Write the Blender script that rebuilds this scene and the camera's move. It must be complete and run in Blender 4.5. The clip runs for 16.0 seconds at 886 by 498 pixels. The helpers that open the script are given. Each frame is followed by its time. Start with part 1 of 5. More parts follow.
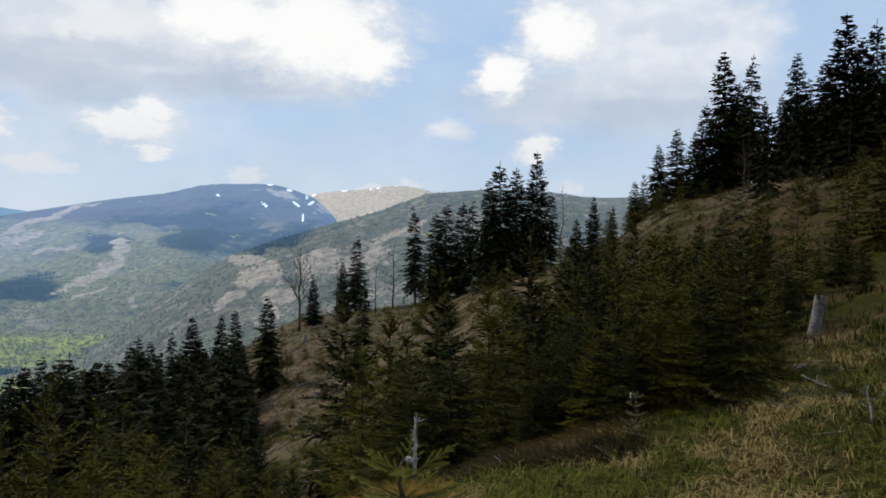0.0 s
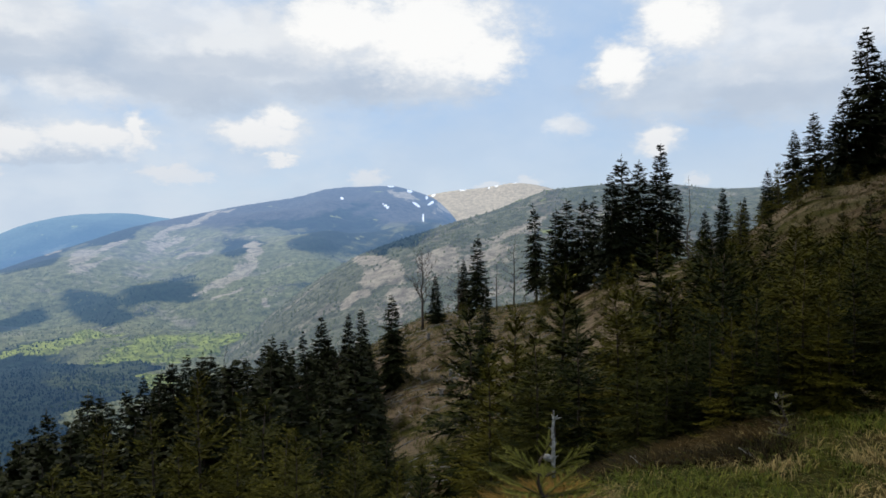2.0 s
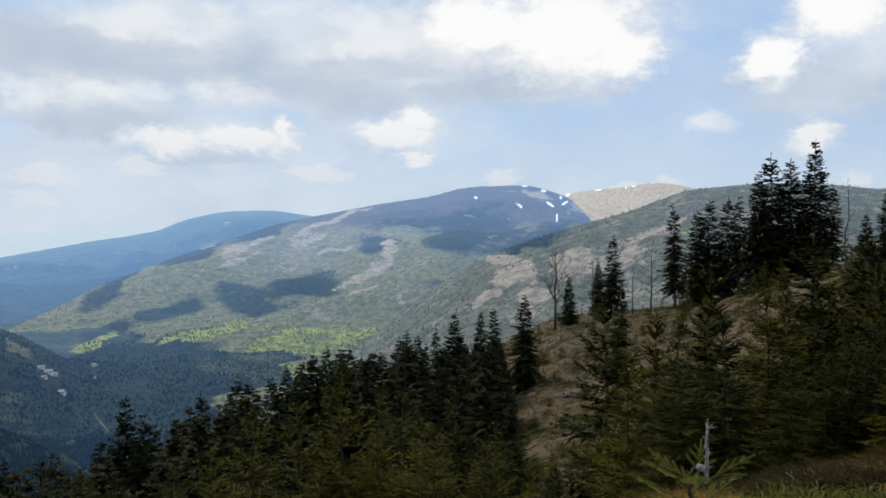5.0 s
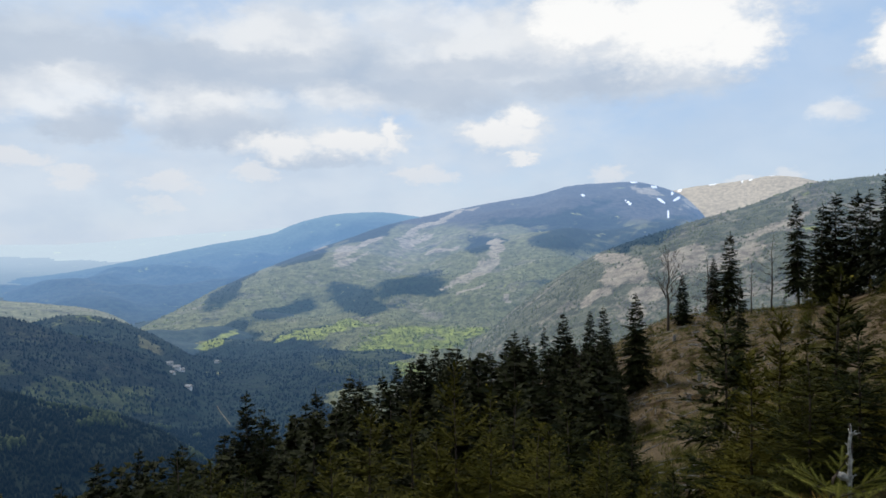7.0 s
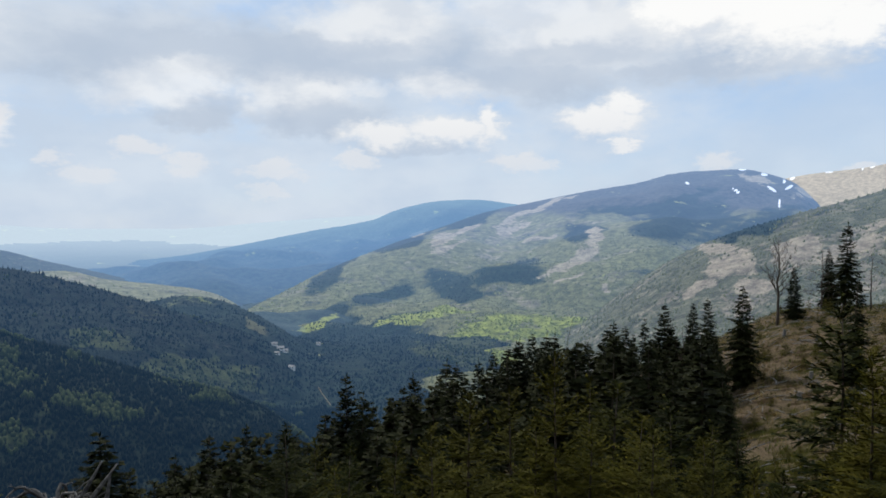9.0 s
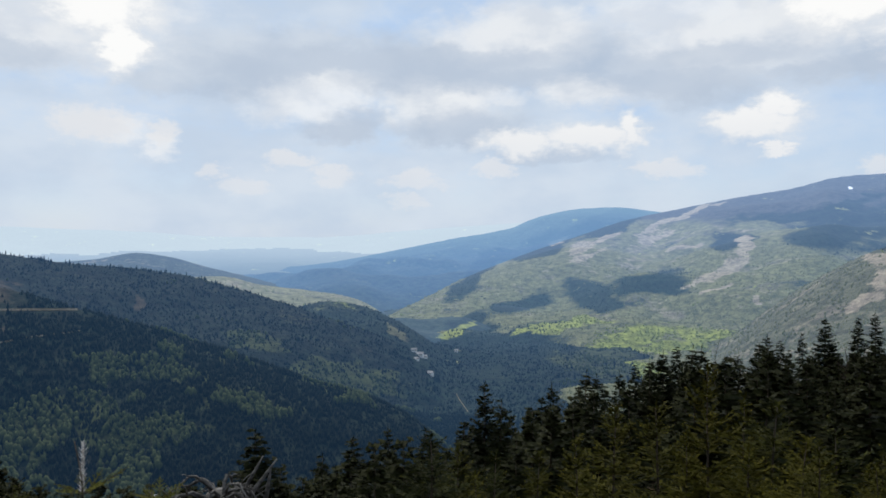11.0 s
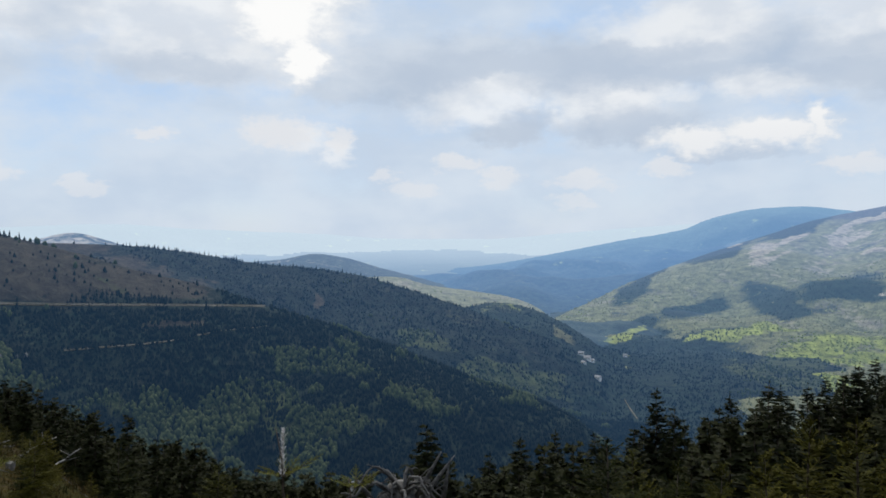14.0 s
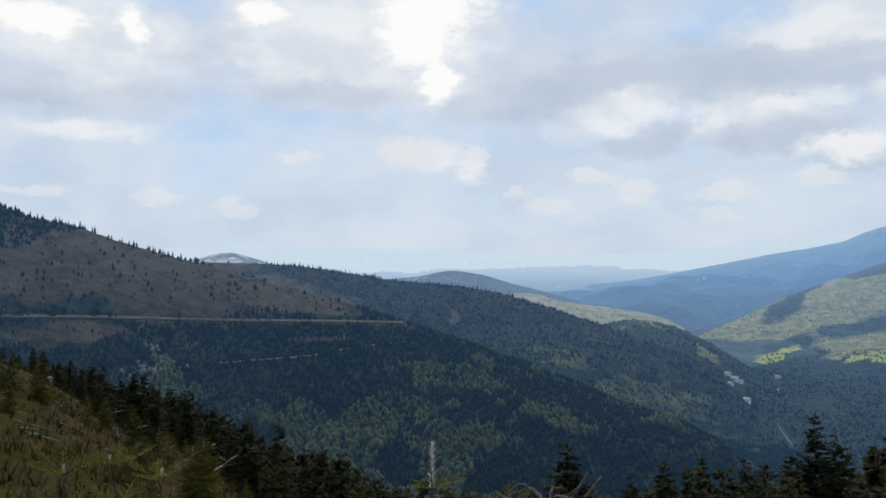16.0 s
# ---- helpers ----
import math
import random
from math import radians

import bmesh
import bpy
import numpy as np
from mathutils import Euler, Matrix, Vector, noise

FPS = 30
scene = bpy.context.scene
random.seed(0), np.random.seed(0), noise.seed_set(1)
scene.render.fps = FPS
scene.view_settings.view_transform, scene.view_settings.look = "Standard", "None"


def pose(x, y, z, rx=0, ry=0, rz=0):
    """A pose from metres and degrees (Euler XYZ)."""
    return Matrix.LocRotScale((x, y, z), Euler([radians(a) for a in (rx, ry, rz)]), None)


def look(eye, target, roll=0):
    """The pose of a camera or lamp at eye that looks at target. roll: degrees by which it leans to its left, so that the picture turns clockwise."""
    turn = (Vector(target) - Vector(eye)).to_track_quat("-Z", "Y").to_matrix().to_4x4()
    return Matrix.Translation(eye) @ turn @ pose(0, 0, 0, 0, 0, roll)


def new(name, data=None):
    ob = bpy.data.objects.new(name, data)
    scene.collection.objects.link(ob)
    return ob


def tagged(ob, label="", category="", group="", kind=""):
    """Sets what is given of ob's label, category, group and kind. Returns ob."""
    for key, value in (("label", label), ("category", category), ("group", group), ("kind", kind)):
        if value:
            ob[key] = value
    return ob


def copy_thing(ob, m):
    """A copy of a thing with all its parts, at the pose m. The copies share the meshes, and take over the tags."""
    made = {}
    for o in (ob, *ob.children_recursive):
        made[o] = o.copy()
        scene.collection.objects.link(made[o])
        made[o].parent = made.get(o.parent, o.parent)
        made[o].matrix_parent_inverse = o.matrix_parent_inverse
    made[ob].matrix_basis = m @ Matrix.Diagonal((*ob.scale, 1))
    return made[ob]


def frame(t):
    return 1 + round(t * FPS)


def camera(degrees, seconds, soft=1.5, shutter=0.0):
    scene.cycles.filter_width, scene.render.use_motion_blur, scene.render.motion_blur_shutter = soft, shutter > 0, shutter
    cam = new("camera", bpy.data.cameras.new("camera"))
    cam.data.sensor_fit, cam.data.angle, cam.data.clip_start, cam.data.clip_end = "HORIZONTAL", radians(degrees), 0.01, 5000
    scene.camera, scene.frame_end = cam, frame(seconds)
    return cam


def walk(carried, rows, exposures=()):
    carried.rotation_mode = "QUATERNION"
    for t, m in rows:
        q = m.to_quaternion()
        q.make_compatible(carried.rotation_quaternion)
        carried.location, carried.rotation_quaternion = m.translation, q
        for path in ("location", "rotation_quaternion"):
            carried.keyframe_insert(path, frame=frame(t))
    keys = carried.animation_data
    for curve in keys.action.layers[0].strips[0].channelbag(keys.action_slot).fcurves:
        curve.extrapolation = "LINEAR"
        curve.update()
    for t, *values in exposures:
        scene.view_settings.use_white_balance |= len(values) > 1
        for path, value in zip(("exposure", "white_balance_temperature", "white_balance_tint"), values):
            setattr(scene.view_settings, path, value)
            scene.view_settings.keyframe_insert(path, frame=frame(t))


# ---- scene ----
cam = camera(60.65, 16.0, soft=1.7)
EYE, SWING = 1.6, 0.5  # eye height over the path; the arm's length round which the camera is turned
ROWS = [  # seconds, yaw, pitch, roll
    (0, 0.00, -0.58, -0.84),
    (0.5, 1.79, -1.25, -1.53),
    (1, 4.75, -1.63, 0.05),
    (1.5, 7.17, -0.81, 0.65),
    (2, 9.01, -0.77, 0.47),
    (2.5, 10.66, -0.66, 0.00),
    (3, 12.14, -0.75, -0.42),
    (3.5, 14.33, -1.01, -0.13),
    (4, 15.90, -0.86, -0.16),
    (6.5, 24.91, -0.90, 0.15),
    (7, 27.06, -0.84, 0.38),
    (7.5, 28.91, -1.30, 0.02),
    (8, 30.87, -1.64, -0.03),
    (10.5, 41.52, -1.30, -0.32),
    (11, 44.81, -1.15, -0.10),
    (11.5, 46.89, -1.23, 0.35),
    (12, 48.38, -1.51, 0.34),
    (12.5, 50.39, -1.53, 0.18),
    (13, 52.51, -1.62, 0.26),
    (13.5, 54.85, -1.40, 0.05),
    (14, 57.33, -1.03, 0.02),
    (14.5, 59.29, -0.89, -0.16),
    (15, 61.23, -0.64, -0.11),
    (15.5, 64.26, -0.05, 0.22),
    (16, 67.47, 0.28, 0.66),
]
walk(cam, [(t, pose(-SWING * math.sin(radians(yaw)), SWING * (math.cos(radians(yaw)) - 1), EYE - 0.0006 * yaw, 90 + pitch, roll, yaw))
           for t, yaw, pitch, roll in ROWS])

# ---- light ----
SUN_AZ, SUN_EL = 64.0, 47.0  # degrees to the left of +y, and up
world = bpy.data.worlds.new("sky")
scene.world = world
world.use_nodes = True


class Nodes:
    """Short hand for building node trees."""

    def __init__(self, tree):
        self.tree = tree
        tree.nodes.clear()

    def add(self, kind, **props):
        node = self.tree.nodes.new(kind)
        for key, value in props.items():
            if key == "blend_type":
                node.blend_type = value
            elif key == "operation":
                node.operation = value
            elif key == "data_type":
                node.data_type = value
            elif key == "attribute_name":
                node.attribute_name = value
            elif key == "sky_type":
                node.sky_type = value
            elif key == "interpolation_type":
                node.interpolation_type = value
            elif key == "noise_dimensions":
                node.noise_dimensions = value
        return node

    def put(self, socket, value):
        if hasattr(value, "is_output"):
            self.tree.links.new(value, socket)
        elif isinstance(value, tuple) and len(value) == 3 and socket.type == "RGBA":
            socket.default_value = (*value, 1)
        else:
            socket.default_value = value

    def maths(self, operation, a, b=None, c=None):
        node = self.add("ShaderNodeMath", operation=operation)
        for socket, value in zip(node.inputs, (a, b, c)):
            if value is not None:
                self.put(socket, value)
        return node.outputs[0]

    def vec(self, operation, a, b=None):
        node = self.add("ShaderNodeVectorMath", operation=operation)
        self.put(node.inputs[0], a)
        if b is not None:
            self.put(node.inputs[1], b)
        return node.outputs["Value"] if operation in ("LENGTH", "DOT_PRODUCT") else node.outputs["Vector"]

    def mix(self, factor, a, b, blend="MIX"):
        node = self.add("ShaderNodeMix", data_type="RGBA", blend_type=blend)
        self.put(node.inputs[0], factor)
        self.put(node.inputs[6], a)
        self.put(node.inputs[7], b)
        return node.outputs[2]

    def noise(self, scale, detail=4.0, rough=0.55, vector=None, distortion=0.0, colour=False):
        node = self.add("ShaderNodeTexNoise", noise_dimensions="3D")
        node.inputs["Scale"].default_value = scale
        node.inputs["Detail"].default_value = detail
        node.inputs["Roughness"].default_value = rough
        node.inputs["Distortion"].default_value = distortion
        if vector is not None:
            self.put(node.inputs["Vector"], vector)
        return node.outputs["Color" if colour else "Fac"]

    def step(self, value, low, high, out0=0.0, out1=1.0, smooth=True):
        node = self.add("ShaderNodeMapRange", interpolation_type="SMOOTHSTEP" if smooth else "LINEAR")
        for i, v in enumerate((value, low, high, out0, out1)):
            self.put(node.inputs[i], v)
        return node.outputs[0]


# Banks of cloud: direction, height over the horizon, half width and half height, all in degrees.
CUMULUS = [
    (9.7, 15.1, 7.0, 3.9), (5.7, 13.4, 3.0, 2.3), (16.2, 15.6, 6.3, 2.6), (-4.3, 12.3, 2.3, 1.9), (-8.3, 15.3, 3.5, 2.7), (39.1, 6.9, 3.1, 1.1),
    (34.4, 7.2, 4.2, 1.2), (31.0, 7.6, 1.1, 1.5), (22.3, 7.6, 3.3, 1.2), (21.3, 8.8, 1.7, 1.2), (23.4, 8.0, 2.5, 1.0), (21.1, 6.1, 1.2, 0.3),
    (21.0, 5.8, 1.3, 0.3), (69.2, 15.8, 4.1, 3.0), (67.7, 12.9, 1.7, 2.2), (68.3, 17.7, 5.5, 1.9), (89.6, 15.6, 1.3, 1.9), (95.4, 15.7, 4.0, 1.5),
    (-6.7, 7.1, 1.9, 1.1), (80.9, 17.2, 2.4, 1.1),
]
WHITE_VEILS = [
    (-15.0, 14.6, 7.5, 4.2), (-20.4, 14.6, 3.7, 3.0), (23.7, 13.7, 7.8, 2.6), (27.0, 15.5, 7.3, 1.9), (39.4, 14.5, 6.4, 2.2), (52.1, 10.0, 2.2, 1.1),
    (55.4, 9.1, 3.9, 1.1), (45.2, 9.5, 4.4, 1.2), (54.3, 10.0, 4.5, 1.1), (43.7, 10.2, 4.7, 0.9), (11.8, 14.2, 7.6, 1.9), (68.7, 7.3, 2.7, 1.0),
    (65.2, 6.3, 1.2, 1.0), (52.9, 10.9, 4.0, 1.0), (47.0, 10.2, 2.3, 1.2), (38.6, 14.9, 6.2, 1.6), (20.3, 14.6, 5.3, 1.4), (38.7, 15.4, 5.0, 1.6),
    (-0.4, 8.2, 1.5, 0.8), (92.7, 8.6, 4.5, 0.8), (34.6, 10.2, 3.1, 1.0), (47.8, 9.4, 1.8, 1.5), (35.3, 10.6, 1.1, 1.1), (93.0, 15.0, 9.0, 3.4), (74.0, 15.5, 11.0, 4.4),
]
LOW_PUFFS = [
    (61.8, 4.6, 1.1, 0.6), (59.8, 3.6, 1.2, 0.6),
    (-9.3, 4.2, 1.0, 0.6), (2.6, 4.1, 1.3, 0.6), (5.6, 4.1, 1.1, 0.3), (27.4, 4.6, 2.0, 0.6), (14.5, 4.8, 1.6, 0.5), (40.7, 4.8, 1.9, 0.5),
    (56.1, 5.4, 2.1, 0.6), (52.9, 4.0, 1.6, 0.5), (47.0, 3.8, 2.4, 0.5), (59.2, 3.5, 1.5, 0.7), (47.4, 2.3, 1.4, 0.5), (56.6, 5.6, 1.6, 0.5),
    (53.0, 4.6, 1.7, 0.5), (47.1, 4.0, 1.9, 0.6), (47.8, 2.5, 1.3, 0.4), (40.7, 5.1, 1.9, 0.4), (78.5, 7.2, 1.7, 0.5), (69.5, 7.5, 2.8, 1.1),
    (65.2, 7.1, 0.9, 0.9), (87.9, 4.3, 1.4, 0.6), (95.8, 4.5, 2.2, 0.4), (83.2, 3.7, 0.9, 0.5), (82.5, 3.4, 1.1, 0.5), (28.6, 5.0, 2.0, 0.5),
]
GREY_BANKS = [
    (13.3, 11.2, 7.2, 1.3), (-15.1, 10.3, 7.5, 2.2), (33.8, 12.4, 8.4, 2.1), (22.0, 13.3, 7.1, 2.4), (14.4, 11.4, 6.4, 1.3), (44.2, 11.4, 4.9, 1.8),
    (28.1, 11.2, 7.6, 1.8), (15.7, 11.6, 6.7, 1.6), (47.5, 12.5, 10.1, 1.7), (52.5, 7.6, 2.8, 1.0), (43.6, 8.3, 4.0, 1.6), (60.7, 11.8, 6.7, 2.0),
    (42.0, 12.5, 9.3, 1.4), (27.7, 12.2, 7.0, 1.7), (52.2, 12.0, 6.3, 1.3), (76.4, 11.8, 4.8, 1.1), (54.0, 12.8, 10.8, 2.0), (44.4, 12.6, 7.9, 1.7),
    (75.2, 12.5, 7.1, 1.6), (64.1, 11.0, 3.8, 1.2), (93.4, 11.4, 6.2, 1.5), (85.3, 15.0, 3.9, 1.9), (39.2, 14.0, 5.3, 2.1), (-8.7, 10.4, 6.3, 1.9),
]
DARK_BASES = [
    (51.1, 8.5, 2.4, 1.2), (44.5, 8.1, 4.7, 1.5), (42.0, 8.0, 2.5, 1.0), (52.1, 7.4, 2.2, 0.8), (44.4, 11.5, 10.3, 1.1), (57.6, 12.0, 6.1, 1.0),
    (44.2, 12.9, 9.3, 0.9), (52.0, 12.7, 9.1, 1.0), (28.1, 11.0, 6.3, 1.1), (25.4, 12.4, 7.0, 1.0), (75.6, 11.9, 5.0, 0.9), (-14.3, 9.7, 6.0, 0.9),
    (36.6, 5.9, 5.0, 0.5), (15.3, 11.1, 7.9, 0.6),
]


def sky():
    n = Nodes(world.node_tree)
    out = n.add("ShaderNodeOutputWorld")
    back = n.add("ShaderNodeBackground")
    clear = n.add("ShaderNodeTexSky", sky_type="NISHITA")
    clear.sun_disc = False
    clear.sun_elevation, clear.sun_rotation = radians(SUN_EL), radians(-SUN_AZ)
    clear.altitude, clear.dust_density, clear.ozone_density = 1000, 2.0, 1.5
    way = n.add("ShaderNodeTexCoord").outputs["Generated"]
    axes = n.add("ShaderNodeSeparateXYZ")
    n.put(axes.inputs[0], way)
    turn = n.maths("MULTIPLY", n.maths("ARCTAN2", n.maths("MULTIPLY", axes.outputs[0], -1.0), axes.outputs[1]), 57.29578)
    rise = n.maths("MULTIPLY", n.maths("ARCSINE", axes.outputs[2]), 57.29578)
    both = n.add("ShaderNodeCombineXYZ")
    n.put(both.inputs[0], turn)
    n.put(both.inputs[1], rise)
    at = both.outputs[0]
    flat = n.vec("MULTIPLY", at, (1.0, 1.7, 1.0))
    billow = n.noise(0.30, 5, 0.55, flat, colour=True)
    curl = n.noise(1.1, 5, 0.6, flat, colour=True)
    push = n.vec("ADD", n.vec("MULTIPLY", n.vec("SUBTRACT", billow, (0.5, 0.5, 0.5)), (4.2, 2.0, 0.0)), n.vec("MULTIPLY", n.vec("SUBTRACT", curl, (0.5, 0.5, 0.5)), (1.5, 1.0, 0.0)))
    bent = n.vec("ADD", at, push)

    def banks(rows):
        field = -1.0
        for az, el, wide, high in rows:
            d = n.vec("LENGTH", n.vec("MULTIPLY", n.vec("SUBTRACT", bent, (az, el, 0.0)), (1 / wide, 1 / high, 0.0)))
            field = n.maths("MAXIMUM", n.maths("SUBTRACT", 1.0, d), field)
        return field

    high = n.step(rise, 15.0, 26.0)
    deck = n.maths("MULTIPLY", n.maths("SUBTRACT", n.noise(0.055, 6, 0.55, flat), 0.47), 4.0)  # broken cloud over the rest of the sky
    deck_here = n.maths("ADD", deck, n.maths("SUBTRACT", high, 1.0))
    grain = n.maths("SUBTRACT", n.noise(0.50, 7, 0.60, flat), 0.5)
    fluff = n.maths("SUBTRACT", n.noise(1.6, 5, 0.6, flat), 0.5)
    grey = n.step(n.maths("ADD", n.maths("MAXIMUM", banks(GREY_BANKS), deck_here), n.maths("MULTIPLY", grain, 0.8)), -0.50, 0.40)
    veil = n.step(n.maths("ADD", n.maths("MAXIMUM", banks(WHITE_VEILS), n.maths("SUBTRACT", deck_here, 0.4)), n.maths("MULTIPLY", grain, 0.75)), -0.45, 0.60)
    puff = n.step(n.maths("ADD", banks(LOW_PUFFS), n.maths("MULTIPLY", fluff, 1.1)), -0.35, 0.45)
    heap = n.maths("ADD", banks(CUMULUS), n.maths("MULTIPLY", n.maths("ADD", n.maths("MULTIPLY", fluff, 0.45), grain), 0.8))
    bright = n.step(heap, -0.32, 0.46)
    base = n.step(n.maths("ADD", banks(DARK_BASES), n.maths("MULTIPLY", grain, 0.9)), -0.35, 0.55)
    thin = n.maths("MULTIPLY", n.step(n.noise(0.09, 6, 0.6, flat), 0.22, 0.58), n.step(turn, -4.0, 34.0, 0.42, 0.95))

    low = n.step(rise, -1.0, 13.0)
    air = n.mix(low, (0.60, 0.720, 0.86), (0.41, 0.61, 0.91))
    sky_blue = n.mix(0.82, n.mix(1.0, clear.outputs[0], (0.13, 0.13, 0.13), "MULTIPLY"), air)
    c = n.mix(thin, sky_blue, n.mix(n.step(n.noise(0.12, 4, 0.5, flat), 0.35, 0.65), (0.585, 0.69, 0.83), (0.69, 0.775, 0.88)))
    c = n.mix(n.maths("MULTIPLY", grey, 0.85), c, n.mix(n.step(n.noise(0.16, 4, 0.5, flat), 0.3, 0.7), (0.49, 0.58, 0.71), (0.66, 0.73, 0.82)))
    c = n.mix(n.maths("MULTIPLY", veil, n.step(rise, 1.0, 9.0, 0.5, 0.80)), c, n.mix(n.step(n.noise(0.22, 5, 0.5, flat), 0.38, 0.62), (0.74, 0.79, 0.86), (0.92, 0.94, 0.96)))
    c = n.mix(n.maths("MULTIPLY", base, 0.62), c, (0.52, 0.605, 0.73))
    c = n.mix(n.maths("MULTIPLY", puff, n.step(rise, 1.5, 7.0, 0.40, 0.70)), c, (0.83, 0.84, 0.865))
    c = n.mix(n.maths("MULTIPLY", bright, n.step(rise, 2.0, 9.0, 0.75, 0.97)), c, n.mix(n.step(heap, 0.0, 0.55), (0.80, 0.835, 0.88), n.mix(n.step(rise, 6.0, 12.0), (0.90, 0.91, 0.925), (1.03, 1.03, 1.02))))
    n.put(back.inputs[0], c)
    n.put(back.inputs[1], 0.95)
    n.tree.links.new(back.outputs[0], out.inputs[0])


sky()
sun_data = bpy.data.lights.new("sun", "SUN")
sun_data.energy, sun_data.angle, sun_data.color = 2.4, radians(1.0), (1.0, 0.94, 0.84)
sun = new("sun", sun_data)
sun_way = Vector((-math.sin(radians(SUN_AZ)) * math.cos(radians(SUN_EL)), math.cos(radians(SUN_AZ)) * math.cos(radians(SUN_EL)), math.sin(radians(SUN_EL))))
sun.matrix_world = look(sun_way * 50, (0, 0, 0))


# ---- land forms ----
def spline(xs, ys, x):
    """Smooth curve through the knots, without overshoot (Hermite, limited slopes)."""
    xs, ys = np.asarray(xs, float), np.asarray(ys, float)
    x = np.clip(x, xs[0], xs[-1])
    d = np.diff(ys) / np.diff(xs)
    m = np.zeros(len(xs))
    m[0], m[-1] = d[0], d[-1]
    m[1:-1] = np.where(d[:-1] * d[1:] > 0, 2 * d[:-1] * d[1:] / (d[:-1] + d[1:] + 1e-12), 0)
    i = np.clip(np.searchsorted(xs, x) - 1, 0, len(xs) - 2)
    h = xs[i + 1] - xs[i]
    s = (x - xs[i]) / h
    return (ys[i] * (1 + 2 * s) * (1 - s) ** 2 + ys[i + 1] * s * s * (3 - 2 * s)
            + h * (m[i] * s * (1 - s) ** 2 + m[i + 1] * s * s * (s - 1)))


def lattice(ix, iy, seed):
    n = (ix.astype(np.int64) * 374761393 + iy.astype(np.int64) * 668265263 + seed * 974711) & 0x7FFFFFFF
    n = ((n ^ (n >> 13)) * 1274126177) & 0x7FFFFFFF
    return ((n ^ (n >> 16)) & 0xFFFF) / 65535.0


def lumps(x, y, seed=0):
    """Value noise, 0 to 1."""
    ix, iy = np.floor(x), np.floor(y)
    fx, fy = x - ix, y - iy
    fx, fy = fx * fx * (3 - 2 * fx), fy * fy * (3 - 2 * fy)
    a = lattice(ix, iy, seed) * (1 - fx) + lattice(ix + 1, iy, seed) * fx
    b = lattice(ix, iy + 1, seed) * (1 - fx) + lattice(ix + 1, iy + 1, seed) * fx
    return a * (1 - fy) + b * fy


def rough(x, y, size, octaves=4, seed=0):
    """Summed value noise, about -1 to 1."""
    total, amp, norm = 0.0, 1.0, 0.0
    for k in range(octaves):
        total = total + amp * (lumps(x / size * 2**k + 17.3 * k, y / size * 2**k - 9.1 * k, seed + k) - 0.5) * 2
        norm += amp
        amp *= 0.5
    return total / norm


# Heights of the near hillside over the path, by direction (degrees left of +y) and distance.
NEAR_R = (0, 3, 5, 8, 14, 30, 60, 110, 200, 400)
NEAR_RIGHT = {
    -180: (0, 0.3, 0.8, 2.0, 4.5, 10, 20, 36, 55, 80),
    -90: (0, 0.2, 0.5, 1.2, 2.8, 7.0, 14, 24, 36, 50),
    -35: (0, 0.0, 0.1, 0.4, 1.0, 3.6, 9.5, 15, 10, -40),
    -27: (0, 0.0, 0.0, 0.1, 0.3, 2.4, 7.0, 9.0, 0, -60),
    -17: (0, 0.0, -0.1, -0.2, -0.9, -0.6, 4.4, 4.2, -8, -80),
    -7: (0, -0.1, -0.15, -0.7, -2.8, -5.2, -3.6, -2.0, -22, -95),
    3: (0, -0.1, -0.25, -1.3, -4.0, -8.2, -9.8, -7.6, -35, -110),
}
NEAR_LEFT = {
    10: (0, -0.2, -0.5, -1.8, -4.8, -9.5, -12.8, -9.3, -45, -120),
    16: (0, -0.2, -0.6, -2.0, -5.2, -10.5, -15, -15, -60, -130),
    24: (0, -0.2, -0.7, -2.2, -5.5, -11.5, -18, -22, -70, -140),
    33: (0, -0.3, -0.8, -2.4, -5.8, -12.5, -21, -29, -75, -150),
    45: (0, -0.3, -0.9, -2.6, -6.0, -13.5, -25, -41, -80, -160),
    62: (0, -0.3, -1.0, -2.8, -6.2, -14, -27, -46, -85, -165),
    78: (0, -0.3, -0.8, -2.0, -4.5, -9.6, -22, -40, -80, -160),
    88: (0, -0.2, -0.5, -1.3, -2.8, -5.5, -14.5, -31, -70, -150),
    98: (0, -0.1, -0.3, -0.8, -1.6, -2.4, -5.0, -17, -60, -140),
    115: (0, 0.0, 0.0, 0.0, 0.3, 1.5, 4.0, 5, -20, -100),
    180: (0, 0.3, 0.8, 2.0, 4.5, 10, 20, 36, 55, 80),
}
NEAR = {**NEAR_RIGHT, **NEAR_LEFT}

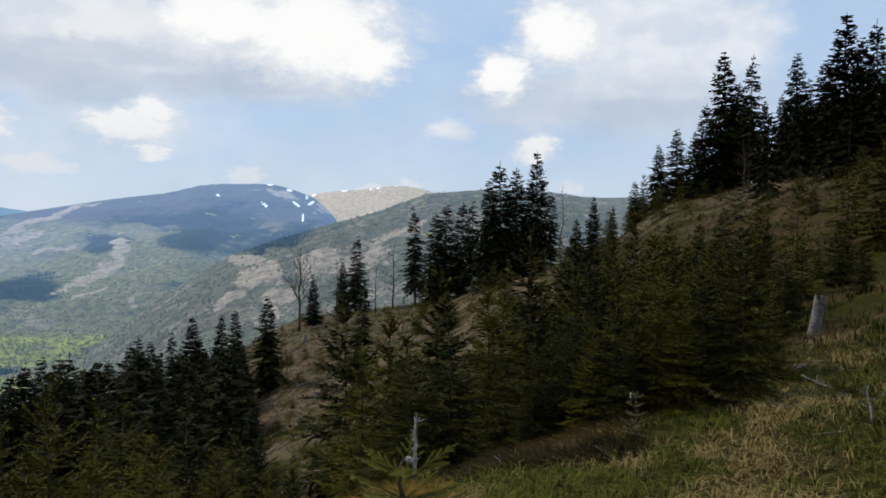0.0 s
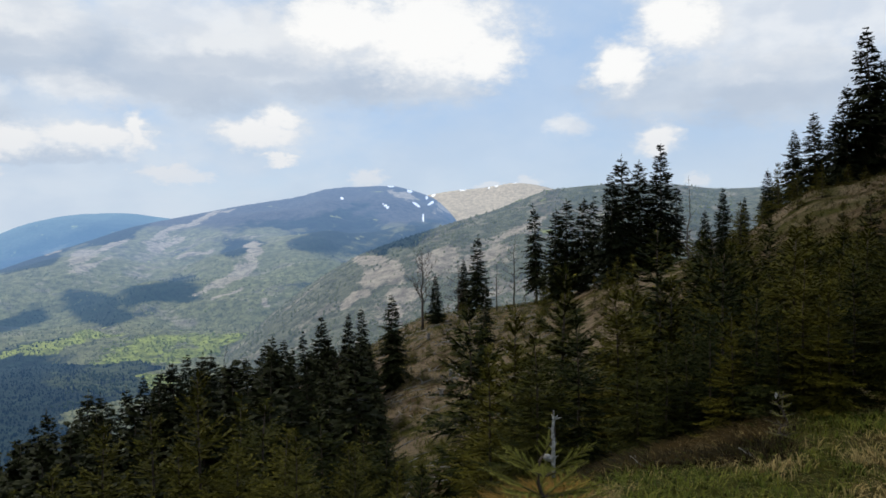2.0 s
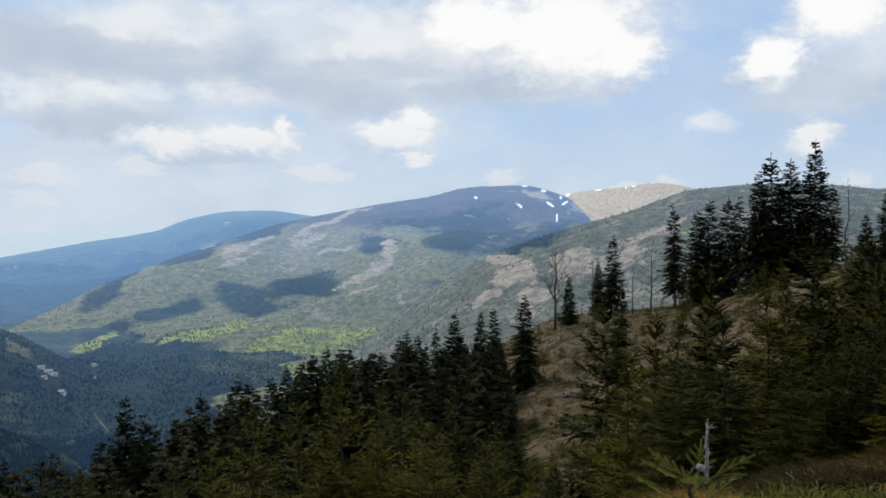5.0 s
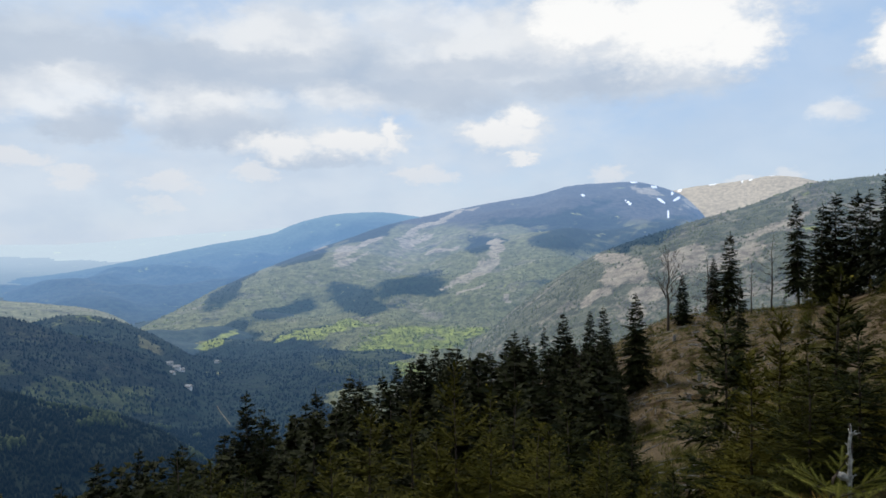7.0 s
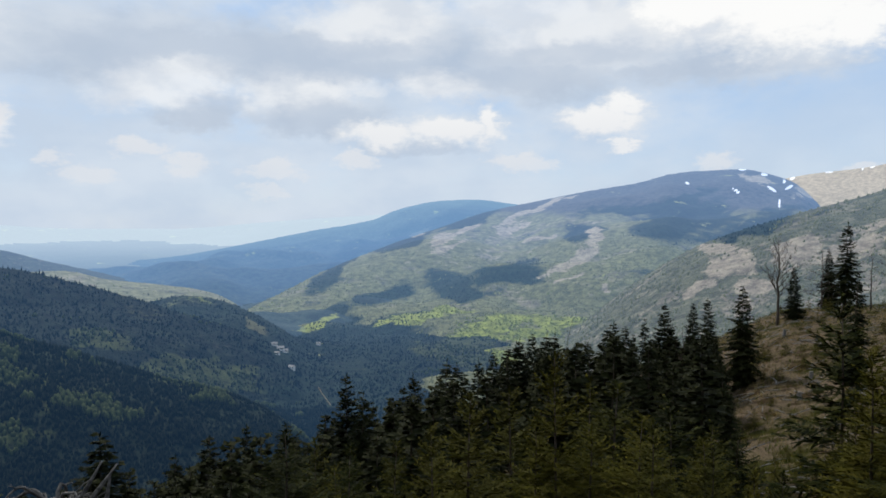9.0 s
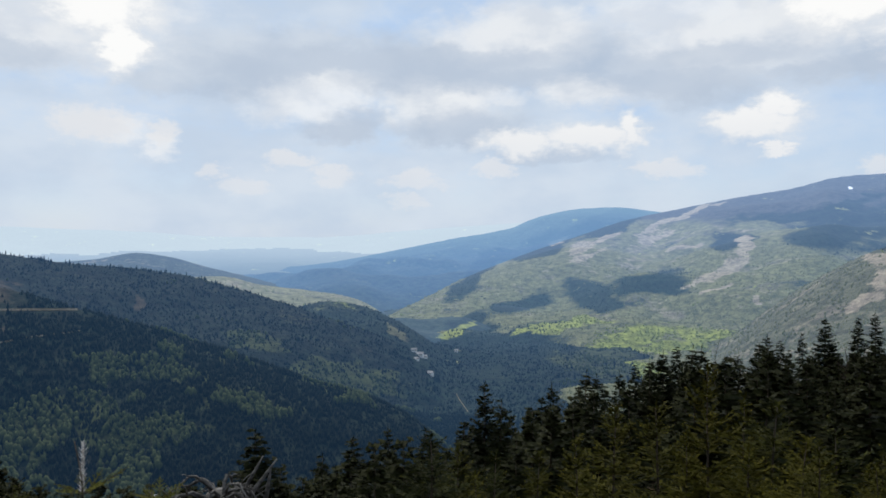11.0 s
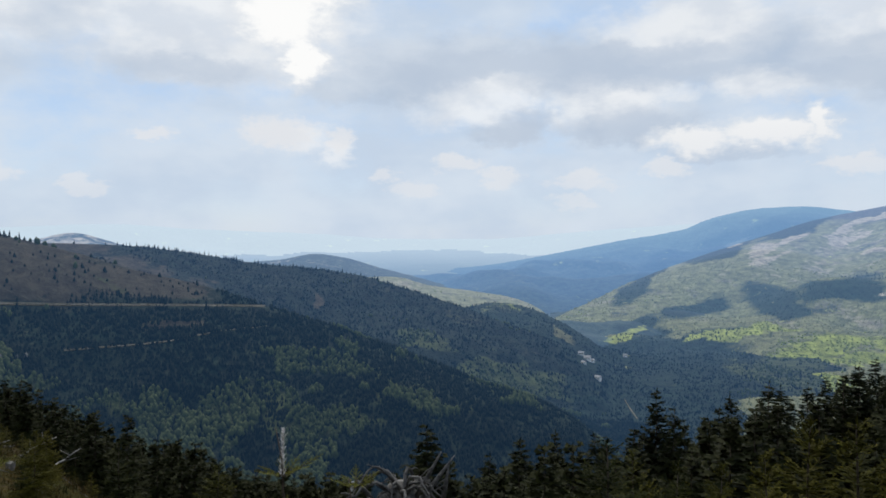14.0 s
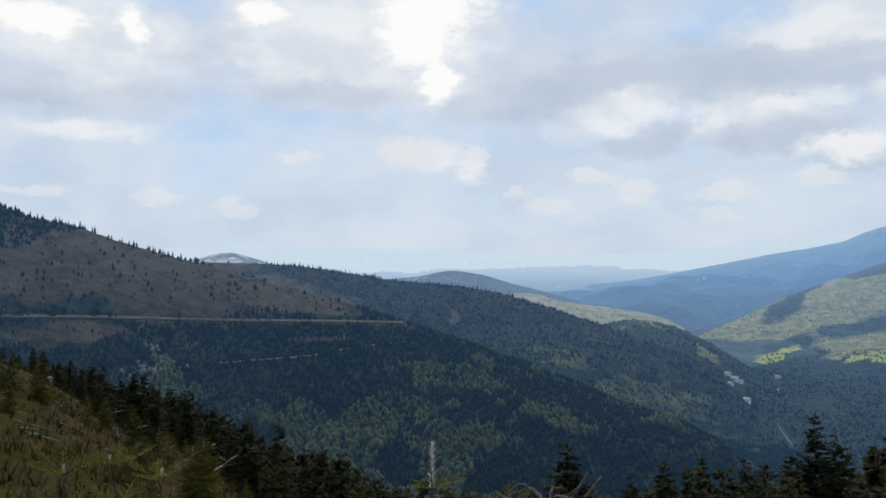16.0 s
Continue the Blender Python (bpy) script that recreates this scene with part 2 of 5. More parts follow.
# Crests of the ridges: direction, angle of sight of the crest from the path, distance; then how far their front slopes reach.
RIDGES = {
    "far_hills": (((34, 0.8, 4850), (38, 0.85, 4850), (42, 0.65, 4850), (48, 0.2, 4850), (54, -0.25, 4850), (60, -0.25, 4850), (67, 0.15, 4850), (75, 0.45, 4850), (81, 0.8, 4850), (90, 0.5, 4850), (120, 0.3, 4850)), 900),
    "blue_ridge": (((24, -1.0, 4500), (27, 1.2, 4500), (29.7, 1.75, 4500), (32, 2.0, 4500), (35, 1.85, 4450), (38, 1.15, 4400), (40, 0.35, 4300), (43.8, -0.3, 4200), (47, -0.95, 4100), (50, -1.55, 4000), (53, -2.1, 3900), (57, -2.6, 3800), (64, -3.8, 3700)), 2000),
    "snow_mountain": (((-12, 0.0, 4750), (-3, 2.6, 4750), (0.9, 3.75, 4750), (2.2, 4.05, 4750), (3.7, 4.17, 4750), (4.8, 4.0, 4750), (6.2, 3.82, 4750), (8.4, 3.62, 4750), (9.9, 3.38, 4750), (14, 2.0, 4750)), 1200),
    "mountain": (((3, -2.0, 4000), (7.4, 0.6, 4000), (8.2, 1.7, 4000), (9.5, 2.97, 4000), (10.2, 3.34, 4000), (11.2, 3.68, 4000), (13.1, 4.05, 4000), (15.6, 3.98, 4000), (17.6, 3.8, 3950), (19.7, 3.25, 3900), (23.8, 2.55, 3800), (27.9, 1.75, 3700), (31, 1.1, 3500), (34, 0.1, 3300), (37.1, -0.95, 3100), (41.2, -2.5, 2800), (43.8, -3.6, 2550), (46.7, -5.1, 2250), (49, -6.2, 2050), (53, -9, 1900)), 2300),
    "right_ridge": (((-60, 3.0, 1900), (-20, 3.6, 1900), (-11.4, 3.4, 1900), (-7.8, 3.8, 1900), (-3.7, 3.95, 1900), (-1, 3.8, 1880), (0.8, 3.65, 1860), (2.7, 3.05, 1840), (5.2, 2.1, 1820), (7.7, 1.4, 1800), (11.5, 0.2, 1780), (15.4, -1.2, 1760), (20, -4, 1740), (26, -9, 1700)), 1000),
    "small_hill": (((43.5, -9.6, 1500), (46.1, -7.7, 1550), (48.4, -6.35, 1600), (51.1, -5.2, 1680), (53.1, -4.9, 1700), (56, -5.3, 1700), (62, -8, 1650)), 420),
    "sunny_spur": (((47, -8.2, 2100), (49.1, -6.35, 2150), (49.9, -5.6, 2200), (52.2, -4.65, 2300), (55.1, -4.2, 2350), (58.4, -3.75, 2350), (61.3, -3.1, 2350), (68, -3.5, 2300)), 700),
    "back_hill": (((54, -4.7, 2900), (58.4, -3.4, 2950), (62.5, -2.3, 3000), (64.7, -1.65, 3000), (66.8, -1.35, 3000), (69.8, -1.8, 3000), (74, -2.0, 3000), (79.4, -0.9, 3100), (81.1, -0.36, 3150), (83.5, 0.2, 3150), (85.8, -0.3, 3150), (95, -1.5, 3100)), 800),
    "dark_ridge": (((40, -14.5, 1150), (43, -12.3, 1220), (44.7, -10.6, 1260), (46.1, -9.3, 1280), (47.3, -8.5, 1300), (50.3, -7.2, 1330), (53.5, -6.1, 1360), (56.3, -5.05, 1400), (60, -3.85, 1450), (63.4, -2.85, 1480), (67.2, -2.25, 1500), (71.5, -1.8, 1500), (77, -0.85, 1500), (81, -0.45, 1500), (86, -0.3, 1500), (100, -1, 1500)), 640),
    "near_hill": (((39, -20.5, 700), (45.9, -14.4, 730), (48, -12.9, 750), (51.8, -11.4, 770), (55.1, -10.4, 790), (58.6, -9.0, 810), (62.9, -7.5, 830), (67.1, -5.95, 850), (70.1, -5.0, 860), (75.3, -3.15, 880), (79.4, -2.1, 900), (83, -0.9, 920), (86.2, 0.0, 930), (88.4, 0.66, 940), (91, 1.5, 950), (93.5, 2.45, 960), (95.8, 2.95, 970), (97.8, 3.7, 980), (105, 5, 1000), (125, 6, 1000)), 520),
}
KINDS = list(RIDGES)
VALLEY = -245.0


def near_height(az, r):
    keys = sorted(NEAR)
    lr = np.log1p(np.clip(r, 0, 400) / 4.0)
    rows = np.array([spline(np.log1p(np.array(NEAR_R) / 4.0), NEAR[k], lr) for k in keys])
    i = np.clip(np.searchsorted(keys, az) - 1, 0, len(keys) - 2)
    ks = np.array(keys, float)
    s = (az - ks[i]) / (ks[i + 1] - ks[i])
    s = s * s * (3 - 2 * s) * 0.5 + s * 0.5
    n = np.arange(az.size)
    return rows[i, n] * (1 - s) + rows[i + 1, n] * s


def land(x, y):
    """Height of the land at x, y and the number of the ridge there (-1: the near hillside or the valley floor)."""
    x, y = np.atleast_1d(np.asarray(x, float)), np.atleast_1d(np.asarray(y, float))
    r, az = np.hypot(x, y), np.degrees(np.arctan2(-x, y))
    z = near_height(az, r)
    bump = rough(x, y, 9, 4, 3) * 0.35 * np.clip((r - 4) / 12, 0, 1) + rough(x, y, 1.3, 3, 8) * 0.05 + rough(x, y, 40, 3, 5) * 1.0 * np.clip((r - 15) / 60, 0, 1)
    z = z + bump
    floor = VALLEY + 170 * np.clip((r - 2600) / 2200, 0, 1) ** 1.3 + rough(x, y, 300, 3, 4) * 10
    k = np.clip((r - 380) / 520, 0, 1)
    k = k * k * (3 - 2 * k)
    z = np.where(r > 380, z * (1 - k) + floor * k, z)
    which = np.full(z.shape, -1)
    if r.max() < 320:
        return z, which
    for i, (crest, front) in enumerate(RIDGES.values()):
        a, e, d = np.array(crest, float).T
        inside = (az > a[0]) & (az < a[-1])
        dc = spline(a, d, az)
        sight = spline(a, e, az)
        gully = rough(x, y, 420 if d[0] > 1600 else 190, 3, 20 + i)
        zc = EYE + dc * np.tan(np.radians(sight)) + rough(az * 40, az * 3, 60, 3, 40 + i) * dc * 0.0006
        if list(RIDGES)[i] in ("near_hill", "dark_ridge", "small_hill"):
            zc = zc - 5.0  # the height of the trees on the crest
        front = np.minimum(front, dc * 0.55)
        s = np.clip((dc - r) / front, -4, 1.6)
        up = zc - np.maximum(zc - VALLEY, 0) * np.where(s > 0, np.maximum(s, 0) ** 1.08, 0)
        up = up + gully * front * 0.05 * np.clip(np.minimum(s, 1) * 3, 0, 1)
        back = zc + s * front * 0.28
        h = np.where(s > 0, up, back)
        h = np.where(inside & (r > 320), h, -9999)
        which = np.where(h > z, i, which)
        z = np.maximum(h, z)
    return z, which


def ground_at(x, y):
    return float(land(x, y)[0][0])


def spot(az, r):
    """The place on the land in that direction and distance."""
    eye = radians(min(max(az, 0.0), 67.5))  # the camera stands at the arm's end, turned that way
    x = -math.sin(radians(az)) * r - SWING * math.sin(eye)
    y = math.cos(radians(az)) * r + SWING * (math.cos(eye) - 1)
    return Vector((x, y, ground_at(x, y)))


# ---- materials ----
def material(name):
    m = bpy.data.materials.new(name)
    m.use_nodes = True
    n = Nodes(m.node_tree)
    out = n.add("ShaderNodeOutputMaterial")
    bsdf = n.add("ShaderNodeBsdfPrincipled")
    n.tree.links.new(bsdf.outputs[0], out.inputs[0])
    return m, n, bsdf


def place(n):
    return n.add("ShaderNodeNewGeometry").outputs["Position"]


def simple_material(name, dark, light, scale=6.0, roughness=0.8, bump=0.3):
    m, n, bsdf = material(name)
    grain = n.noise(scale, 5, 0.65, place(n))
    coarse = n.noise(scale * 0.13, 3, 0.5, place(n))
    n.put(bsdf.inputs["Base Color"], n.mix(n.step(n.maths("ADD", n.maths("MULTIPLY", grain, 0.65), n.maths("MULTIPLY", coarse, 0.35)), 0.35, 0.65), dark, light))
    n.put(bsdf.inputs["Roughness"], roughness)
    b = n.add("ShaderNodeBump")
    n.put(b.inputs["Strength"], bump)
    n.put(b.inputs["Distance"], 0.02)
    n.put(b.inputs["Height"], grain)
    n.put(bsdf.inputs["Normal"], b.outputs[0])
    return m


def near_ground_material():
    m, n, bsdf = material("hillside_turf")
    p = place(n)
    big, mid, fine, blades = n.noise(0.10, 5, 0.6, p), n.noise(0.7, 6, 0.65, p), n.noise(9, 5, 0.75, p), n.noise(45, 3, 0.7, p)
    tex = n.step(n.maths("ADD", n.maths("MULTIPLY", fine, 0.6), n.maths("MULTIPLY", blades, 0.4)), 0.36, 0.64)
    straw = n.mix(tex, (0.024, 0.016, 0.006), (0.100, 0.070, 0.027))
    moss = n.mix(tex, (0.009, 0.011, 0.002), (0.052, 0.048, 0.006))
    heath = n.mix(tex, (0.012, 0.008, 0.004), (0.060, 0.039, 0.017))
    c = n.mix(n.step(mid, 0.51, 0.62), moss, straw)
    c = n.mix(n.step(big, 0.46, 0.58), c, n.mix(n.step(mid, 0.42, 0.62), heath, straw))
    c = n.mix(n.step(n.noise(0.35, 5, 0.6, p), 0.50, 0.66), c, moss)
    litter = n.mix(tex, (0.024, 0.017, 0.009), (0.205, 0.155, 0.102))  # felled slope farther off: bleached slash and bilberry
    c = n.mix(n.maths("MULTIPLY", n.step(n.vec("LENGTH", p), 32.0, 60.0), n.step(n.maths("ADD", n.maths("MULTIPLY", mid, 0.5), n.maths("MULTIPLY", n.noise(0.24, 5, 0.6, p), 0.5)), 0.43, 0.55)), c, litter)
    n.put(bsdf.inputs["Base Color"], c)
    n.put(bsdf.inputs["Roughness"], 1.0)
    n.put(bsdf.inputs["Specular IOR Level"], 0.05)
    b = n.add("ShaderNodeBump")
    n.put(b.inputs["Strength"], 1.0)
    n.put(b.inputs["Distance"], 0.12)
    n.put(b.inputs["Height"], n.maths("ADD", n.maths("ADD", n.maths("MULTIPLY", fine, 0.5), mid), n.maths("MULTIPLY", blades, 0.15)))
    n.put(bsdf.inputs["Normal"], b.outputs[0])
    return m


# Haze painted as glow: share of 5 km, then emission colour.
HAZE_GLOW = ((0.07, (0, 0, 0)), (0.12, (0.004, 0.012, 0.028)), (0.18, (0.009, 0.026, 0.056)), (0.30, (0.017, 0.042, 0.090)), (0.44, (0.050, 0.100, 0.175)),
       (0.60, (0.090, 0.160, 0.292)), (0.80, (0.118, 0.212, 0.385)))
PLAIN_HAZE_GLOW = ((0.44, (0.045, 0.078, 0.125)), (0.60, (0.12, 0.22, 0.38)), (0.75, (0.25, 0.37, 0.54)), (0.97, (0.46, 0.585, 0.74)))
BLUE_HAZE_GLOW = ((0.42, (0.050, 0.095, 0.170)), (0.52, (0.085, 0.175, 0.345)), (0.70, (0.120, 0.245, 0.465)), (0.90, (0.185, 0.335, 0.54)))


def painted_haze(n, p, stops=HAZE_GLOW):
    """Haze painted as emission colour, by distance from the path."""
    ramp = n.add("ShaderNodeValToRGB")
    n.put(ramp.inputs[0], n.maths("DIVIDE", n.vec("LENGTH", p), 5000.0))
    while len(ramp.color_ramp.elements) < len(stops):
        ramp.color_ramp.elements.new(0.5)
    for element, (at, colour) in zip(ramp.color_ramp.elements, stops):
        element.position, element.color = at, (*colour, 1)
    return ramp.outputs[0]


def far_material(name, woods, bare, air=HAZE_GLOW, rocky=0.0, fresh=(0.235, 0.255, 0.048), treeline=9999.0):
    """Far land with haze painted as emission: woods, fresh beech woods, spruce stands with painted cloud shade and bare
    ground by cover.
    """
    m, n, bsdf = material(name)
    p = place(n)
    a = {key: n.add("ShaderNodeAttribute", attribute_name=key).outputs["Fac"] for key in ("beech", "bare", "snow", "stand")}
    fine, mid, big = n.noise(0.045, 6, 0.75, p), n.noise(0.010, 6, 0.65, p), n.noise(0.003, 5, 0.6, p)
    tex = n.step(fine, 0.32, 0.68)

    def tone(c, low, high):
        return n.mix(tex, tuple(low * v for v in c), tuple(high * v for v in c))

    wob = n.maths("ADD", n.maths("MULTIPLY", n.maths("SUBTRACT", mid, 0.5), 2.6), n.maths("MULTIPLY", n.maths("SUBTRACT", fine, 0.5), 0.9))

    def over(c, where, new_c, at=0.5, soft=0.17):
        return n.mix(n.step(n.maths("ADD", where, wob), at - soft, at + soft + 0.04), c, new_c)

    c = tone(woods, 0.5, 1.35)
    c = over(c, n.maths("MULTIPLY", big, 0.5 + rocky), tone(bare, 0.5, 1.2), 0.52)
    # Scattered dark spruce colour, also standing in for cloud shade.
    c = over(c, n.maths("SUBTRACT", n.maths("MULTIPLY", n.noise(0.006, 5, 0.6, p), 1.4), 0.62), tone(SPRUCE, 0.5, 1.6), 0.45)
    axes = n.add("ShaderNodeSeparateXYZ")
    n.put(axes.inputs[0], p)
    height = n.maths("ADD", axes.outputs[2], n.maths("MULTIPLY", wob, 45.0))
    # Heath over the treeline, darkened and brought lower to paint the summit's shade.
    c = n.mix(n.step(height, treeline - 25, treeline + 25), c, tone((0.066, 0.062, 0.054), 0.6, 1.4))
    # Cloud shade painted over the woods in dark spruce colour.
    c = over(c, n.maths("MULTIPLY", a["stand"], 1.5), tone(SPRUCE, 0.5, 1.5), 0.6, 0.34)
    c = over(c, a["bare"], tone(bare, 0.55, 1.35))
    c = over(c, a["beech"], tone(fresh, 0.45, 1.4))
    c = n.mix(n.step(n.maths("ADD", a["snow"], n.maths("MULTIPLY", wob, 0.12)), 0.45, 0.55), c, (0.85, 0.86, 0.88))
    n.put(bsdf.inputs["Base Color"], c)
    n.put(bsdf.inputs["Roughness"], 0.95)
    n.put(bsdf.inputs["Specular IOR Level"], 0.1)
    b = n.add("ShaderNodeBump")
    n.put(b.inputs["Strength"], 0.9)
    n.put(b.inputs["Distance"], 5.0)
    n.put(b.inputs["Height"], n.maths("ADD", fine, n.maths("MULTIPLY", mid, 1.5)))
    n.put(bsdf.inputs["Normal"], b.outputs[0])
    # The land glows to imitate haze in front of it.
    n.put(bsdf.inputs["Emission Color"], painted_haze(n, p, air))
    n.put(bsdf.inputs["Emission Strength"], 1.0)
    return m


# The third is the beech colour darkened for cloud shade on the near hills.
SPRUCE, HEATH, BEECH_SHADED = (0.014, 0.023, 0.013), (0.31, 0.262, 0.19), (0.050, 0.058, 0.020)
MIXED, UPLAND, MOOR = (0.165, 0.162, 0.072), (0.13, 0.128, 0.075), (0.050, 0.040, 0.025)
TURF = near_ground_material()
# Each far land glows with painted haze; far hills and snow mountain evenly.
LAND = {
    "valley": far_material("valley_woods", (0.015, 0.022, 0.012), (0.03, 0.036, 0.02), HAZE_GLOW, -0.1, BEECH_SHADED),
    "plain": far_material("far_plain", SPRUCE, SPRUCE, PLAIN_HAZE_GLOW),
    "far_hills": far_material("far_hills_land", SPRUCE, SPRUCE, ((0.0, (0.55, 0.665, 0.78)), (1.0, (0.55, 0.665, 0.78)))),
    "blue_ridge": far_material("blue_ridge_land", (0.035, 0.048, 0.030), (0.060, 0.066, 0.040), BLUE_HAZE_GLOW),
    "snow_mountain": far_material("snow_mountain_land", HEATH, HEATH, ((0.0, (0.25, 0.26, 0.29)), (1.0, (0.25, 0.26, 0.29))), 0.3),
    "mountain": far_material("mountain_land", MIXED, HEATH, HAZE_GLOW, 0.05, treeline=52.0),
    "right_ridge": far_material("right_ridge_land", UPLAND, HEATH, HAZE_GLOW, 0.2),
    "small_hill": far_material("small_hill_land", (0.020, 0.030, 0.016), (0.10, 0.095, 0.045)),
    "sunny_spur": far_material("sunny_spur_land", (0.20, 0.19, 0.10), HEATH, HAZE_GLOW, 0.1),
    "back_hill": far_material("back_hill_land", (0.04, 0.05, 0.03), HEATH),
    "dark_ridge": far_material("dark_ridge_land", (0.013, 0.019, 0.011), MOOR, HAZE_GLOW, -0.16, BEECH_SHADED),
    "near_hill": far_material("near_hill_land", (0.015, 0.022, 0.012), MOOR, HAZE_GLOW, -0.1, BEECH_SHADED),
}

# Cover of the land: heart, half width and half height by angle of sight, and the turn of the oval.
BARE_FAR = [
    (34.4, -1.0, 1.36, 0.55, -28), (28.3, 0.8, 2.99, 0.26, -22), (29.5, -0.3, 1.62, 0.3, -22), (27.2, -0.9, 2.13, 0.21, -14), (22.9, -0.7, 0.59, 1.09, -8), (24.9, -2.8, 2.75, 0.38, -24),
    (23.8, -2.1, 1.43, 0.38, -20), (24.6, -3.8, 1.35, 0.21, -25), (22.5, -4.6, 0.63, 0.21, -40), (26.4, 1.7, 2.34, 0.17, -20), (13.4, -2.7, 2.26, 1.32, -20), (14.6, -1.6, 1.58, 0.39, 0),
    (9.4, -1.9, 2.04, 1.33, -25), (6.2, -1.4, 2.82, 0.85, -25), (11.9, -4.1, 1.91, 0.76, 0), (3.4, 0.7, 2.86, 0.47, -22),
]
BARE_STRIPS = [
    (15.6, -4.5, 1.59, 0.4, -40), (6.8, 3.0, 2.13, 0.78, -12), (8.7, 2.7, 1.1, 0.66, -30), (11.9, 3.4, 1.15, 0.38, 20),
    (33.8, -1.6, 2.02, 0.2, -18), (35.8, -0.5, 1.05, 0.28, -20), (33.1, -0.5, 1.5, 0.27, -25),
]
BARE_NEAR = [
    (90.0, -0.9, 12.5, 3.6, 8), (78.5, -3.2, 6.5, 1.3, 16), (81.4, -2.5, 3.6, 0.9, 15), (95.9, -2.4, 2.6, 1.1, 0), (93.9, -5.0, 3.8, 1.0, 0),
    # First in this row: the small hill's sunlit strip, put in as bare ground.
    (48.6, -7.3, 1.5, 0.5, 40), (66.8, -4.8, 0.6, 0.9, 0), (77.0, -6.3, 2.5, 0.3, 0), (12.7, -5.7, 1.2, 0.6, -30),
]
BEECH_FAR = [
    (33.4, -9.0, 2.13, 1.19, -10), (30.2, -7.2, 3.63, 0.6, -6), (26.5, -7.3, 1.91, 0.55, 0), (28.0, -8.2, 2.56, 0.47, 0), (36.0, -6.9, 2.33, 0.3, -10), (31.9, -8.4, 2.14, 0.85, 0),
    (44.1, -7.2, 1.42, 0.28, -20), (31.5, -10.1, 2.14, 0.68, 0), (33.7, -8.8, 3.03, 0.74, -8), (37.6, -6.9, 2.15, 0.32, -8), (34.8, -6.6, 2.06, 0.21, -10),
]
BEECH_NEAR = [
    # First in this row: a sunlit patch of the dark ridge, painted as beech.
    (58.4, -8.0, 2.4, 1.0, 12), (50.5, -10.6, 5.0, 0.8, 14),
    (71.2, -11.8, 3.8, 2.0, 0), (66.5, -13.7, 5.1, 1.6, 0), (62.7, -10.7, 4.6, 1.6, 25), (58.5, -12.4, 5.0, 1.6, 15), (51.9, -11.2, 5.6, 1.0, 12), (77.1, -13.2, 2.5, 1.6, 35),
    (80.4, -12.1, 2.4, 1.0, 30), (71.2, -8.5, 2.1, 0.7, 0), (60.5, -9.0, 0.8, 0.5, 0), (52.3, -10.1, 3.6, 0.6, 12), (85.5, -9.9, 2.3, 0.5, 0), (73.5, -13.0, 1.2, 2.6, 0),
    (68.8, -9.6, 1.6, 1.2, 40),
]
# Dark ovals: mostly cloud shade put in as spruce colour, some real spruce.
SHADE_STAND = [
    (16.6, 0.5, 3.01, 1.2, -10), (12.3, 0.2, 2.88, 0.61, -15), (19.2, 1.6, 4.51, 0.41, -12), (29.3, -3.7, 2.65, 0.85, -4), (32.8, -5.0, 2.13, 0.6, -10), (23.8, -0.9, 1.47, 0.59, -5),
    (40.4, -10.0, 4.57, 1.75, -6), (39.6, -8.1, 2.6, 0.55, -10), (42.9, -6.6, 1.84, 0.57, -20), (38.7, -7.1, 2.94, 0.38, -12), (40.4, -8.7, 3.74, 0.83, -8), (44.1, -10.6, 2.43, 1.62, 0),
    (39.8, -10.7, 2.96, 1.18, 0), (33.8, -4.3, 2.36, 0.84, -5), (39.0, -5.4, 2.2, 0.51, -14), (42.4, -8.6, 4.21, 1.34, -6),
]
# Cloud shade below the mountain's crest, put in as spruce colour.
SHADE_STAND_HIGH = [
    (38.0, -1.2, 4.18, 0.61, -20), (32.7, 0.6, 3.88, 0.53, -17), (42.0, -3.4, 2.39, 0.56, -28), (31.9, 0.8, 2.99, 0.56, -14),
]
SHADE_STAND_NEAR = [
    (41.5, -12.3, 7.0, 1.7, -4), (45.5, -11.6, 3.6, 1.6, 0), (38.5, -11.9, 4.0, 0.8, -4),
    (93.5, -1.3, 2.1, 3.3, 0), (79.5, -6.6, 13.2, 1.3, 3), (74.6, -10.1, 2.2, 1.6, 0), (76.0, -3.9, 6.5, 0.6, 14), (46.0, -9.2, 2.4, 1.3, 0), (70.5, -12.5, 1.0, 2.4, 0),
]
SNOW = [
    (16.6, 3.1, 0.26, 0.16, 30), (11.0, 2.6, 0.64, 0.12, 35), (9.9, 2.7, 0.52, 0.12, -32), (10.5, 1.6, 0.13, 0.53, 0), (9.7, 3.3, 0.33, 0.15, -20), (11.5, 3.6, 0.42, 0.11, 12),
    (12.9, 4.0, 0.46, 0.09, 0), (10.2, 3.1, 0.13, 0.34, 0), (13.3, 2.5, 0.62, 0.09, 35), (4.9, 4.0, 0.31, 0.14, -35), (5.5, 3.8, 0.17, 0.1, -40), (3.6, 4.2, 0.44, 0.11, 5),
    (1.9, 4.1, 0.29, 0.1, 5), (7.5, 3.7, 0.47, 0.09, 0), (6.4, 3.9, 0.28, 0.08, 0),
]


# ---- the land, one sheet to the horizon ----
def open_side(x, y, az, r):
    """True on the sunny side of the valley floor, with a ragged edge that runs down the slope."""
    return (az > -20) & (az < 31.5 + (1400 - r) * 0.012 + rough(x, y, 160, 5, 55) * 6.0)


